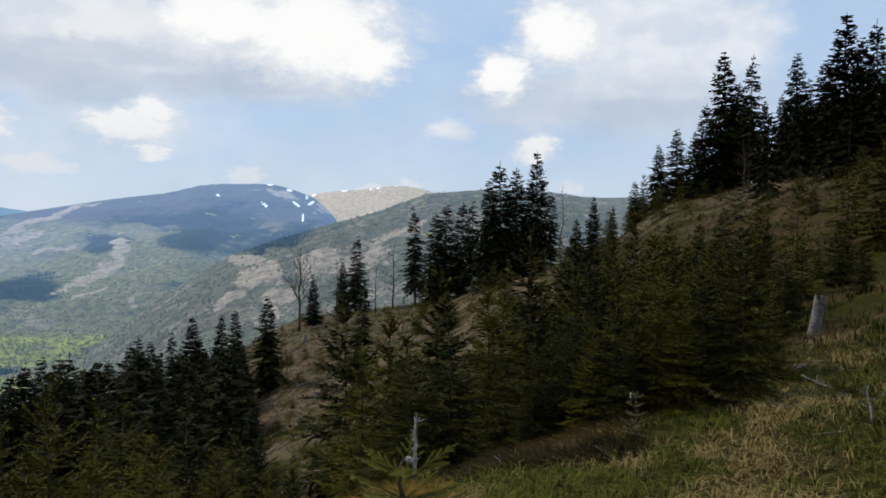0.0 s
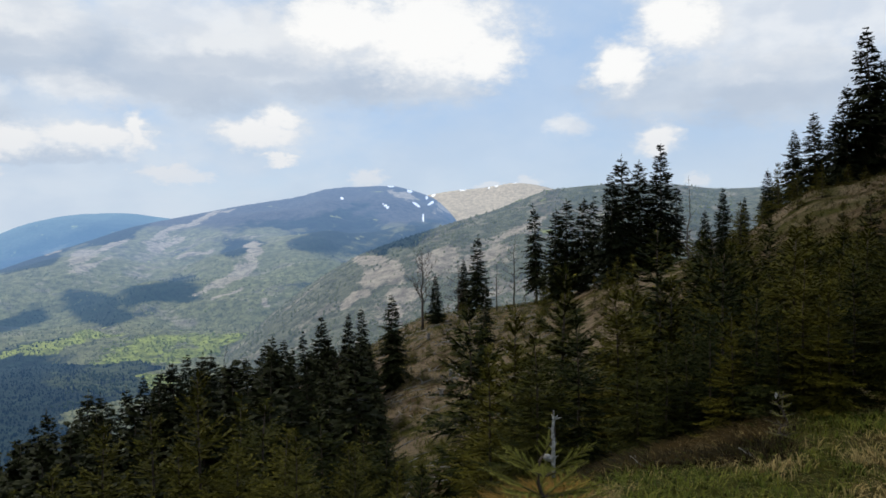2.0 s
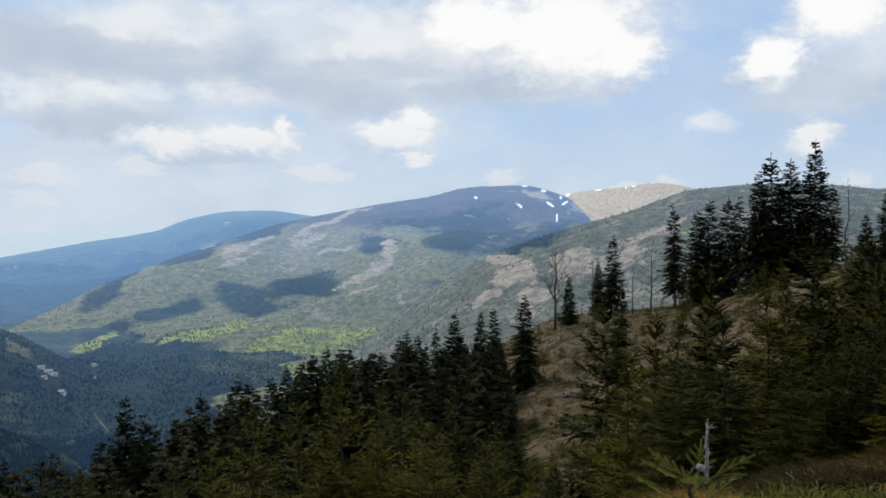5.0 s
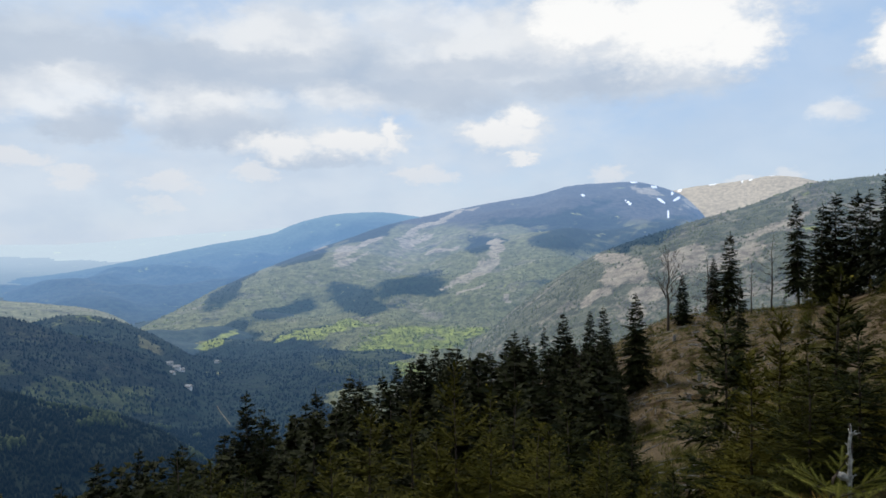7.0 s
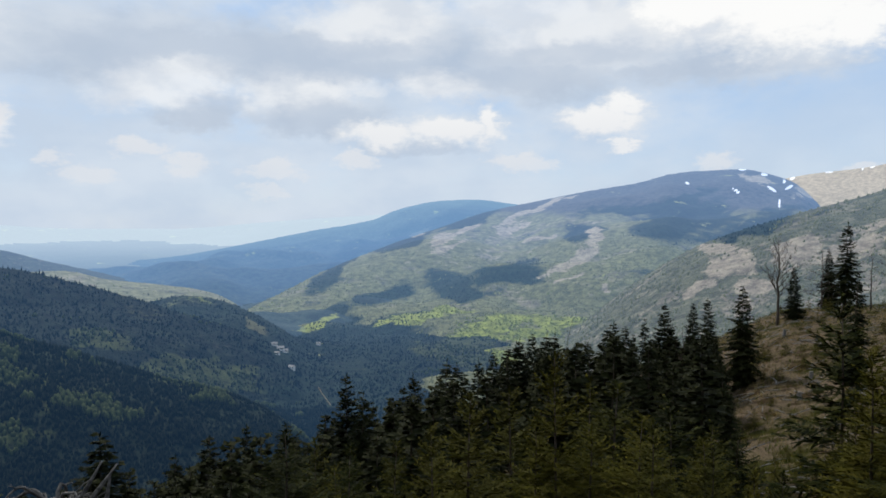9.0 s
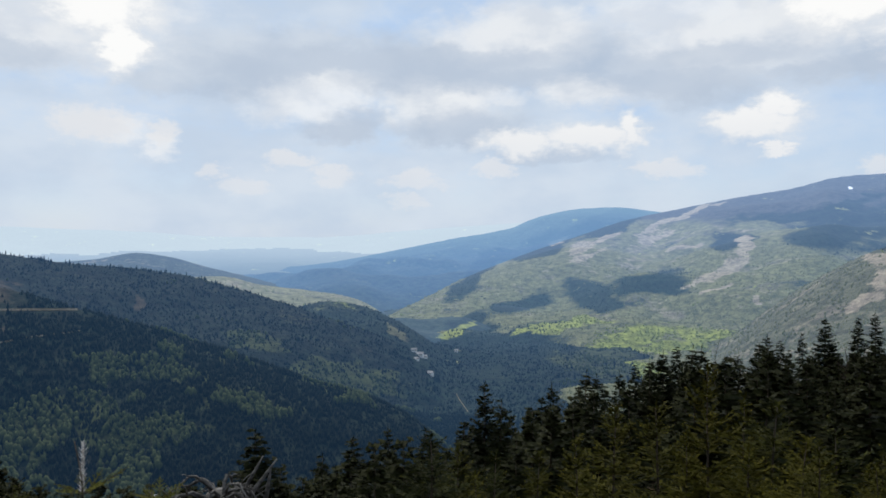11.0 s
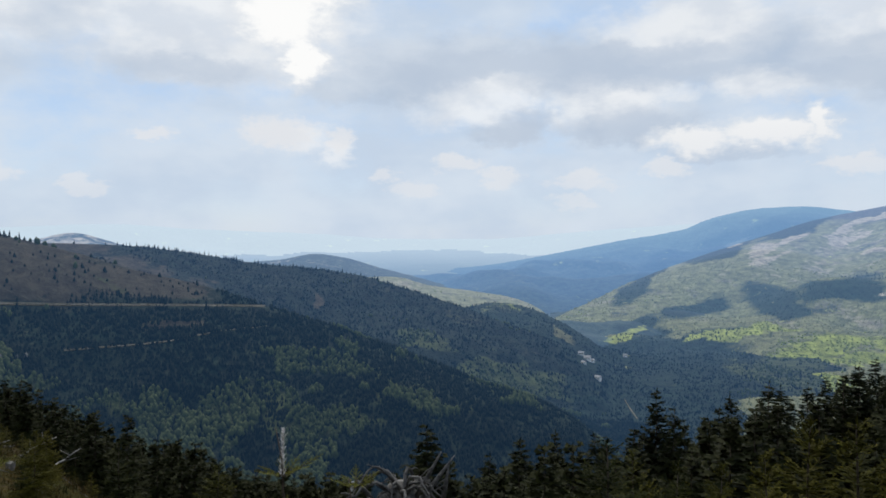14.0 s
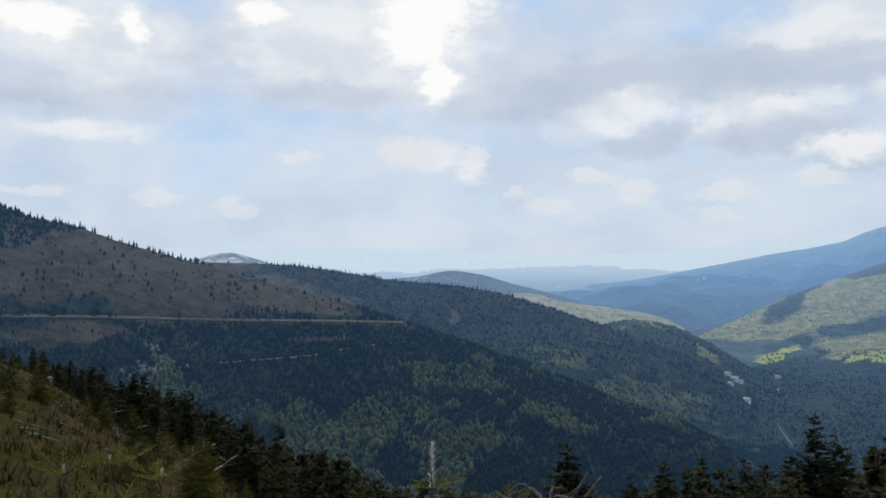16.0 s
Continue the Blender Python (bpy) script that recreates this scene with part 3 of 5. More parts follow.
def build_land():
    az = np.concatenate([np.arange(-50, 0, 0.25), np.arange(0, 18, 0.125), np.arange(18, 115, 0.25), np.arange(115, 310, 3.0)])
    r = np.concatenate([[0.0], np.geomspace(0.8, 120, 190), np.geomspace(124, 700, 90), np.geomspace(705, 4900, 330)])
    A, Rr = np.meshgrid(az, r[1:], indexing="ij")
    A = np.where(A > 180, A - 360, A)
    x, y = -np.sin(np.radians(A)) * Rr, np.cos(np.radians(A)) * Rr
    z, which = land(x.ravel(), y.ravel())
    na, nr = len(az), len(r) - 1
    verts = np.concatenate([[[0, 0, ground_at(0, 0)]], np.stack([x.ravel(), y.ravel(), z], 1)])
    i, j = np.meshgrid(np.arange(na), np.arange(nr - 1), indexing="ij")
    i, j, k = i.ravel(), j.ravel(), ((i + 1) % na).ravel()
    quads = np.stack([1 + i * nr + j, 1 + k * nr + j, 1 + k * nr + j + 1, 1 + i * nr + j + 1], 1)[:, ::-1]
    ring = np.arange(na)
    tris = np.stack([np.zeros(na, int), 1 + ring * nr, 1 + ((ring + 1) % na) * nr], 1)
    me = bpy.data.meshes.new("ground")
    me.from_pydata(verts.tolist(), [], quads.tolist() + tris.tolist())
    me.materials.append(TURF)
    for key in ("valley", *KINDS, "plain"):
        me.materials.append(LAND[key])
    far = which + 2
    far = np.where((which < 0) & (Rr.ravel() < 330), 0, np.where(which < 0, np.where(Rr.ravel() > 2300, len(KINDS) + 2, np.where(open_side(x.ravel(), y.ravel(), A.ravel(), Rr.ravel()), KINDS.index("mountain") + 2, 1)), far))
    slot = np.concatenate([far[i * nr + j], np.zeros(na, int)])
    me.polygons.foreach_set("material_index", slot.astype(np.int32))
    me.polygons.foreach_set("use_smooth", np.ones(len(me.polygons), bool))
    X, Y, az_v, r_v = verts[:, 0], verts[:, 1], np.concatenate([[0], A.ravel()]), np.concatenate([[0], Rr.ravel()])
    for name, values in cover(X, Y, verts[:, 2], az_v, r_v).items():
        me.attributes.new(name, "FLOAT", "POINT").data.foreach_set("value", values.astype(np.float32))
    me.update()
    return tagged(new("ground", me), "mountain hillside of dry grass, woods and valley", "ground", kind="structure")


def oval(az, el, ca, ce, wa, we, turn=0.0):
    """1 at the heart of an oval patch of land, 0 at its rim and beyond; angles of sight from the path."""
    da, de = az - ca, el - ce
    c, s = math.cos(radians(turn)), math.sin(radians(turn))
    u, v = (da * c + de * s) / wa, (de * c - da * s) / we
    return np.clip(1.5 - np.hypot(u, v), 0, 1)


def cover(x, y, z, az, r):
    """How much fresh beech, bare ground, snow and spruce with painted cloud shade there is at each place of the far
    land.
    """
    el = np.degrees(np.arctan2(z - EYE, r + 1e-6))
    ragged = az + rough(az, el * 2.4, 3.4, 4, 91) * 1.9, el + rough(az * 1.3, el * 2.6, 3.0, 4, 95) * 0.75
    gentle = az + rough(az, el * 2.4, 2.0, 4, 97) * 1.0, el + rough(az * 1.3, el * 2.6, 1.8, 4, 99) * 0.30
    fields = {}
    for name, rows, close_rows, (a, e) in (("beech", BEECH_FAR, BEECH_NEAR, ragged), ("bare", BARE_FAR + BARE_STRIPS, BARE_NEAR, gentle), ("stand", SHADE_STAND + SHADE_STAND_HIGH, SHADE_STAND_NEAR, ragged)):
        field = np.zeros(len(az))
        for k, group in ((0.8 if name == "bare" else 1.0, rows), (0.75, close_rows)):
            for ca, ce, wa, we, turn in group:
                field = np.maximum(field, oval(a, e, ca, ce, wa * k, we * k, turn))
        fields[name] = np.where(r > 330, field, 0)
    field = np.zeros(len(az))
    for ca, ce, wa, we, turn in SNOW:
        field = np.maximum(field, oval(az, el, ca, ce, wa * 0.62, max(we * 0.62, 0.10), turn))
    fields["snow"] = np.where(r > 330, np.clip(field * 1.8 - 0.5, 0, 1), 0)
    return fields


ground = build_land()


# ---- trees ----
def foliage_material(name, inner, outer, tip):
    m, n, bsdf = material(name)
    t = n.add("ShaderNodeAttribute", attribute_name="tip").outputs["Fac"]
    island = n.add("ShaderNodeNewGeometry").outputs["Random Per Island"]
    who = n.add("ShaderNodeObjectInfo").outputs["Random"]
    c = n.mix(island, inner, outer)
    c = n.mix(n.maths("MULTIPLY", n.step(t, 0.80, 1.0), n.step(island, 0.2, 0.9)), c, tip)
    c = n.mix(n.maths("MULTIPLY", n.step(who, 0.3, 1.0), 0.36), c, n.mix(0.5, c, tip))
    c = n.mix(n.step(who, 0.08, 0.42, 0.55, 0.0), c, n.mix(island, inner, n.mix(0.5, inner, outer)))  # some trees keep darker
    n.put(bsdf.inputs["Base Color"], c)
    n.put(bsdf.inputs["Roughness"], 0.8)
    n.put(bsdf.inputs["Specular IOR Level"], 0.06)
    return m


BARK = simple_material("bark", (0.028, 0.019, 0.012), (0.080, 0.058, 0.038), 14.0, 0.9, 0.6)
DEADWOOD = simple_material("weathered_wood", (0.05, 0.046, 0.042), (0.24, 0.225, 0.205), 22.0, 0.85, 0.6)
GREEN = foliage_material("young_spruce_needles", (0.005, 0.0085, 0.0018), (0.034, 0.037, 0.005), (0.27, 0.215, 0.018))
DARK = foliage_material("old_spruce_needles", (0.005, 0.0075, 0.003), (0.017, 0.020, 0.006), (0.042, 0.042, 0.010))


def mesh_of(name, verts, faces, mat, tip=None, smooth=False):
    me = bpy.data.meshes.new(name)
    me.from_pydata([tuple(v) for v in verts], [], faces)
    me.materials.append(mat)
    if tip is not None:
        me.attributes.new("tip", "FLOAT", "POINT").data.foreach_set("value", np.array(tip, np.float32))
    if smooth:
        me.polygons.foreach_set("use_smooth", np.ones(len(me.polygons), bool))
    me.update()
    return me


def part(name, me, parent, label=""):
    ob = new(name, me)
    ob.parent = parent
    return tagged(ob, label)


def tube(verts, faces, path, radii, sides=6, cap=True):
    """A round, tapering limb along a path."""
    path = [Vector(p) for p in path]
    base = len(verts)
    for k, p in enumerate(path):
        d = (path[min(k + 1, len(path) - 1)] - path[max(k - 1, 0)]).normalized()
        u = d.orthogonal().normalized()
        if abs(d.z) < 0.95:
            u = d.cross(Vector((0, 0, 1))).normalized()
        else:
            u = d.cross(Vector((1, 0, 0))).normalized()
        w = d.cross(u)
        for s in range(sides):
            a = 2 * math.pi * s / sides
            verts.append(p + (u * math.cos(a) + w * math.sin(a)) * radii[k])
    for k in range(len(path) - 1):
        for s in range(sides):
            t = (s + 1) % sides
            faces.append((base + k * sides + s, base + k * sides + t, base + (k + 1) * sides + t, base + (k + 1) * sides + s))
    if cap:
        faces.append(tuple(base + (len(path) - 1) * sides + s for s in range(sides)))
        faces.append(tuple(base + s for s in reversed(range(sides))))


def spray(verts, faces, tips, p, d, length, width, tip, roll=0.0):
    """One needle-covered twig: a long kite turned about its axis."""
    d = d.normalized()
    side = d.cross(Vector((0, 0, 1)))
    side = side.normalized() if side.length > 0.05 else Vector((1, 0, 0))
    w = (side * math.cos(roll) + side.cross(d) * math.sin(roll)) * width
    b = len(verts)
    verts.extend((p, p + d * length * 0.4 + w, p + d * length, p + d * length * 0.4 - w))
    tips.extend((tip * 0.6, tip * 0.8, tip, tip * 0.8))
    faces.append((b, b + 1, b + 2, b + 3))


def spruce_meshes(height, radius, seed, fine=True, bare=0.05, thin=0.0, droop=0.0, lean=0.0, forks=False, coarse=1.0):
    """Trunk and crown of a spruce: whorls of limbs with side twigs."""
    rng = random.Random(seed)
    tv, tf = [], []
    bend = [Vector((lean * height * 0.1 * (k / 6) ** 2 + rng.uniform(-1, 1) * 0.004 * height, rng.uniform(-1, 1) * 0.004 * height, height * k / 6 * 0.985)) for k in range(7)]
    bend[0] = Vector((0, 0, -0.35))
    tube(tv, tf, bend, [0.010 * height * (1 - 0.95 * k / 6) + 0.004 for k in range(7)], 7)
    verts, faces, tips = [], [], []
    gap = 0.17 if fine else 0.30
    step = 0.085 if fine else 0.24
    wide = (0.014 if forks else 0.019) if fine else 0.085
    gap, step, wide = gap * (0.5 + 0.5 * coarse), step * coarse, wide * coarse**0.8
    z = height * bare + gap * 0.5
    while z < height * 0.985:
        t = (z - height * bare) / (height * (1 - bare))
        k = min(5, int(z / height * 6))
        core = bend[k].lerp(bend[k + 1], z / height * 6 - k) if k > 0 else Vector((0, 0, z))
        reach = radius * (1 - t) ** (0.8 if fine else 0.92) * (0.7 + 0.3 * min(1, t * 6 + 0.3)) * rng.uniform(0.85, 1.12) + 0.012 * height
        count = (rng.randint(6, 8) if fine else rng.randint(8, 10)) if t < 0.85 else 6
        turn = rng.uniform(0, 6.28)
        for b in range(count):
            if rng.random() < thin:
                continue
            a = turn + 6.2832 * b / count + rng.uniform(-0.3, 0.3)
            length = reach * rng.uniform(0.6, 1.15)
            pitch = radians(-14 - 20 * droop + 60 * t**1.4 + (rng.uniform(-10, 10) if fine else rng.uniform(-22, 18)))
            out = Vector((math.cos(a), math.sin(a), 0))
            start = core + Vector((0, 0, rng.uniform(-0.9, 0.9) * gap * (1.0 if fine else 1.6)))
            n = max(2, int(length / step))
            prev = start
            for i in range(1, n + 1):
                s = i / n
                q = start + out * length * s * math.cos(pitch) + Vector((0, 0, length * (s * math.sin(pitch) - 0.22 * droop * s * s + 0.16 * s**3)))
                way = q - prev
                spray(verts, faces, tips, prev, way, way.length * 1.7, wide * (1.2 - 0.5 * s), s * 0.8, rng.uniform(-0.8, 0.8))
                for side in (-1, 1):
                    lat = Vector((-out.y, out.x, 0)) * side
                    tw = (0.45 * length * (1 - s) ** 0.8 + (0.075 if fine else 0.022 * height)) * rng.uniform(0.6, 1.25)
                    d = way.normalized() * 0.75 + lat * rng.uniform(0.6, 1.0) + Vector((0, 0, rng.uniform(-0.3, 0.16) - 0.4 * droop))
                    spray(verts, faces, tips, q, d, tw, wide * rng.uniform(0.9, 1.5), 0.5 + 0.5 * s * rng.uniform(0.6, 1.1), rng.uniform(-1.0, 1.0))
                    if fine and coarse < 1.5:  # a second, shorter twig halfway
                        e = way.normalized() * 0.6 + lat * rng.uniform(0.7, 1.1) + Vector((0, 0, rng.uniform(-0.2, 0.3)))
                        spray(verts, faces, tips, prev.lerp(q, 0.5), e, tw * rng.uniform(0.5, 0.9), wide * rng.uniform(0.8, 1.3), 0.45 + 0.5 * s * rng.uniform(0.6, 1.1), rng.uniform(-1.0, 1.0))
                    if forks:
                        for f in (0.5,):
                            for turn_to in (-0.8, 0.8):
                                e = d.normalized() + d.cross(Vector((0, 0, 1))).normalized() * turn_to + Vector((0, 0, rng.uniform(-0.1, 0.3)))
                                spray(verts, faces, tips, q + d.normalized() * tw * f, e, tw * 0.42 * rng.uniform(0.7, 1.2), wide * 0.7, 0.7 + 0.3 * s, rng.uniform(-1, 1))
                prev = q
        z += gap * rng.uniform(0.8, 1.2)
    top = Vector((bend[6].x, bend[6].y, height * 0.9))
    for i in range(5):
        spray(verts, faces, tips, top + Vector((0, 0, i * 0.022 * height)), Vector((rng.uniform(-0.3, 0.3), rng.uniform(-0.3, 0.3), 1)), 0.04 * height, 0.006 * height ** 0.7 + 0.008, 0.9, i)
    return mesh_of("trunk", tv, tf, BARK, smooth=True), mesh_of("crown", verts, faces, GREEN if fine else DARK, tips)


def spruce_model(label, group, *args, **options):
    trunk, crown = spruce_meshes(*args, **options)
    tree = tagged(new("spruce_tree"), label, "tree", group)
    part("trunk", trunk, tree)
    part("crown", crown, tree)
    return tree


YOUNG_LABEL = "young green spruce with yellowish shoots on the slope"
OLD_LABEL = "dark slender old spruce at the wood's edge"
YOUNG = [spruce_model(YOUNG_LABEL, "young spruces", 3.4, r, 11 + i, fine=True, bare=0.03, droop=dr, lean=ln)
         for i, (r, dr, ln) in enumerate(((1.05, 0.1, 0.1), (1.25, 0.3, -0.2), (0.95, 0.0, 0.3), (1.15, 0.45, -0.1)))]
NEAREST = [spruce_model(YOUNG_LABEL, "young spruces", 3.4, r, 31 + i, fine=True, bare=0.03, droop=dr, lean=ln, forks=True)
           for i, (r, dr, ln) in enumerate(((1.0, 0.1, 0.1), (1.3, 0.3, -0.2), (1.15, 0.15, 0.2)))]
OLD = [spruce_model(OLD_LABEL, "old spruces", 12.0, r, 51 + i, fine=False, bare=b, thin=th, droop=dr, lean=ln)
       for i, (r, b, th, dr, ln) in enumerate(((2.1, 0.05, 0.05, 0.7, 0.1), (2.5, 0.06, 0.1, 0.9, -0.1), (1.9, 0.12, 0.15, 0.6, 0.2), (2.3, 0.03, 0.05, 0.5, 0.0), (1.8, 0.2, 0.25, 0.9, -0.3)))]
YOUNG_LOW = [spruce_model(YOUNG_LABEL, "young spruces", 3.4, r, 71 + i, fine=True, bare=0.02, droop=dr, coarse=1.7) for i, (r, dr) in enumerate(((1.2, 0.2), (1.4, 0.35), (1.0, 0.1)))]
OLD_LOW = [spruce_model(OLD_LABEL, "old spruces", 12.0, r, 81 + i, fine=False, bare=b, thin=0.05, droop=dr, coarse=3.0) for i, (r, b, dr) in enumerate(((2.4, 0.05, 0.7), (2.8, 0.03, 0.8), (2.0, 0.12, 0.6)))]
used = set()


joined = []  # spruces of the closed wood behind the first rows


def plant(models, az, r, height, girth=1.0, rng=random, join=False):
    """Stands a spruce of that height on the land; the first of a model is the model itself."""
    if join:
        models = OLD_LOW if models is OLD else YOUNG_LOW
    elif models is YOUNG and r < 14.5:
        models = NEAREST
    model = models[rng.randrange(len(models))]
    k = height / (12.0 if models in (OLD, OLD_LOW) else 3.4)
    if models not in (OLD, OLD_LOW):
        girth *= max(1.0, 1.25 - 0.1 * height)
    m = Matrix.LocRotScale(spot(az, r), Euler((0, 0, rng.uniform(0, 6.28))), (k * girth, k * girth, k))
    if join:
        joined.append((models, model, m))
    elif model.name in used:
        copy_thing(model, m @ Matrix.Diagonal((1 / model.scale.x, 1 / model.scale.y, 1 / model.scale.z, 1)))
    else:
        used.add(model.name)
        model.matrix_basis = m


def join_wood(name, label, rows):
    """One mesh of all the spruces in rows."""
    coords, tips, faces, slots, base = [], [], [], [], 0
    cache = {}
    for models, model, m in rows:
        for child in model.children:
            me = child.data
            if me.name not in cache:
                co = np.empty(len(me.vertices) * 3)
                me.vertices.foreach_get("co", co)
                tip = np.zeros(len(me.vertices))
                if "tip" in me.attributes:
                    me.attributes["tip"].data.foreach_get("value", tip)
                me.calc_loop_triangles()
                tri = np.empty(len(me.loop_triangles) * 3, int)
                me.loop_triangles.foreach_get("vertices", tri)
                cache[me.name] = co.reshape(-1, 3), tip, tri.reshape(-1, 3), 0 if child.name.startswith("trunk") else 1
            co, tip, tri, slot = cache[me.name]
            mat = np.array(m)
            coords.append(co @ mat[:3, :3].T + mat[:3, 3])
            tips.append(tip)
            faces.append(tri + base)
            slots.append(np.full(len(tri), slot))
            base += len(co)
    faces = np.concatenate(faces)
    me = bpy.data.meshes.new(name)
    me.vertices.add(base)
    me.vertices.foreach_set("co", np.concatenate(coords).reshape(-1).astype(np.float32))
    me.loops.add(faces.size)
    me.loops.foreach_set("vertex_index", faces.reshape(-1).astype(np.int32))
    me.polygons.add(len(faces))
    me.polygons.foreach_set("loop_start", np.arange(0, faces.size, 3, dtype=np.int32))
    me.materials.append(BARK)
    me.materials.append(DARK if rows[0][0] is OLD_LOW else GREEN)
    me.polygons.foreach_set("material_index", np.concatenate(slots).astype(np.int32))
    me.attributes.new("tip", "FLOAT", "POINT").data.foreach_set("value", np.concatenate(tips).astype(np.float32))
    me.update(calc_edges=True)
    return tagged(new(name, me), label, "woods", kind="stuff")


def plant_to(models, az, el, r, girth=1.0, rng=random):
    """Stands a spruce whose tip is seen from the path at that angle."""
    height = EYE + r * math.tan(radians(el)) - spot(az, r).z
    if height > 0.5:
        plant(models, az, r, height, girth, rng)
    return height


# Old spruces along the brow: direction, angle of the tip, distance.
BROW_RIGHT = [
    (-14.1, 4.64, 70), (-14.8, 4.02, 66), (-15.8, 7.15, 68), (-17.1, 8.32, 66), (-18.3, 8.01, 70), (-19, 9.84, 64), (-20.3, 13.3, 66), (-21.2, 11.19, 70),
    (-21.9, 13.04, 64), (-22.8, 9.96, 68), (-24, 10.27, 62), (-24.8, 12.92, 60), (-25.9, 11.25, 62), (-26.7, 12.28, 58), (-27.8, 15.16, 56), (-28.9, 13.5, 58),
    (-29.7, 14.58, 54), (-30.8, 13.63, 52), (-31.7, 14.87, 50), (-27.3, 10.41, 60), (-11.2, 3.4, 60), (-12.6, 2.74, 55), (-10, 1.8, 52),
]
BROW_MIDDLE = [
    (-4.4, 5.98, 95), (-5.5, 5.48, 98), (-3.5, 4.7, 92), (-7, 6.74, 100), (-8.1, 3.81, 105), (-2.2, 3.08, 96), (-1.3, 2.98, 99), (-0.2, 2.79, 104), (0.7, 2.18, 100),
    (2, 2.5, 108), (6.5, 0.22, 112), (7.5, -1.58, 114), (9.6, -2.78, 100), (6.1, -3.26, 60), (12.9, -4.3, 75), (15.1, -5.11, 90), (16.2, -5.51, 95),
    (18.1, -5.72, 80), (19.4, -6.82, 85), (21.7, -7.15, 75), (20.8, -7.41, 78), (22.3, -7.59, 74), (23.5, -8.63, 80), (24.5, -8.76, 80), (26.1, -8.11, 72),
]
BROW_LEFT = [
    (27.6, -8.18, 85), (28.6, -8.78, 80), (29.6, -9.3, 75), (41.6, -11.2, 75), (40.4, -12.27, 73), (36.4, -11.16, 80), (34.1, -10.21, 78), (33.3, -10.36, 84), (31.8, -10.06, 80),
    (30.7, -9.66, 82), (29.5, -9.26, 86), (28.5, -8.52, 80), (26.6, -8.12, 78), (37.3, -12.14, 70), (43.2, -13.98, 66), (45.6, -14.56, 62),
    (58.6, -14.4, 30), (51.5, -15.11, 60), (48.9, -14.51, 62), (54.1, -16.08, 55),
]
# Young spruces on the bank below the path.
BANK_RIGHT = [
    (-21.4, 1.08, 12.5), (-18.4, -1.46, 14), (-17.3, -0.27, 18), (-14.9, -1.46, 13), (-15.9, -4.39, 10.5), (-12.9, -3.67, 12), (-9.8, 0.12, 17), (-6.6, 0.75, 20), (-8.8, -5.46, 10.5),
    (-7.5, -2.97, 15), (-3.7, -3.9, 13), (-4.9, -8.18, 9.5), (0.6, -2.26, 18), (-0.8, -5.65, 12), (2.2, -7.38, 11), (3.9, -5.53, 15), (5.6, -8.24, 13), (6.9, -4.88, 22),
    (-24.7, -1.3, 16), (-26.4, -0.11, 20), (-28.1, 1.43, 20), (-29.1, 0.31, 17), (-22.5, 3.37, 30), (-20.3, 2.59, 32), (-30, 6.95, 22), (-26, 4.1, 34), (-18.8, 2.19, 30),
    (-16.4, 1.36, 28), (-14.1, 1.34, 30), (-12.5, 0.07, 24), (-23.3, -3.3, 13),
]
BANK_BY_STUMP = [(-22.6, 0.2, 12.5), (-24.3, -0.6, 14.2), (-23.0, 1.8, 16), (-25.4, 0.8, 18), (-19.8, 0.2, 12.8), (-27.5, 1.6, 19), (-17.0, -2.0, 11.5), (-20.6, -2.5, 11.2)]
# The front row at the lip of the grass.
BANK_FRONT = [(-21.7, 0.6, 8.3), (-19, -1.4, 8.4), (-15.9, -1.5, 8.3), (-12.9, -3.7, 8.5), (-9.9, -6.3, 8.8), (-6.9, -7.6, 9.0), (-23.4, -1.8, 9.6), (-17.5, -3.2, 8.1), (-14.4, -4.8, 8.2), (-11.4, -5.6, 8.5), (-8.4, -7.2, 9.2)]
BANK_LEFT = [
    (6.6, -12.0, 14), (32.7, -12.57, 12), (26.1, -9.69, 11), (29.2, -12.39, 14), (23.8, -11.4, 16), (35, -15.06, 10), (20.5, -13.93, 10),
    (17.9, -12.75, 16), (21.3, -15.51, 12), (38, -16.24, 12), (15.8, -15.2, 12), (41.2, -16.45, 8), (22.2, -11.77, 12), (19.6, -14.16, 9), (15.5, -15.6, 10),
    (93.6, -14.08, 9), (88.6, -15.41, 8), (91.1, -14.75, 11), (85.5, -13.06, 14), (96, -12.7, 12), (73.8, -16.14, 20), (80.4, -14.22, 22),
]
tree_rng = random.Random(5)
for row in BROW_RIGHT + BROW_MIDDLE + BROW_LEFT:
    plant_to(OLD, *row, girth=tree_rng.uniform(1.05, 1.6), rng=tree_rng)
for row in BANK_RIGHT + BANK_BY_STUMP + BANK_LEFT + BANK_FRONT:
    plant_to(YOUNG, *row, girth=tree_rng.uniform(0.85, 1.15), rng=tree_rng)


def wood_edge(az):
    """The angle over which the closed wood does not rise, by direction."""
    return float(np.interp(az, (-35, -20, -10, 0, 5, 8.5, 13, 14.5, 22, 26.4, 31.6, 36.6, 41.6, 45.5, 52, 60, 71, 75, 80, 84, 87.4, 91, 94.6, 98),
                           (2.8, 1.6, 0.2, -3.0, -8.5, -15.5, -16.5, -7.0, -7.8, -8.8, -10.6, -11.6, -13.2, -14.6, -15.6, -16.8, -16.6, -14.6, -12.6, -10.8, -9.2, -8, -6.9, -5.6)))


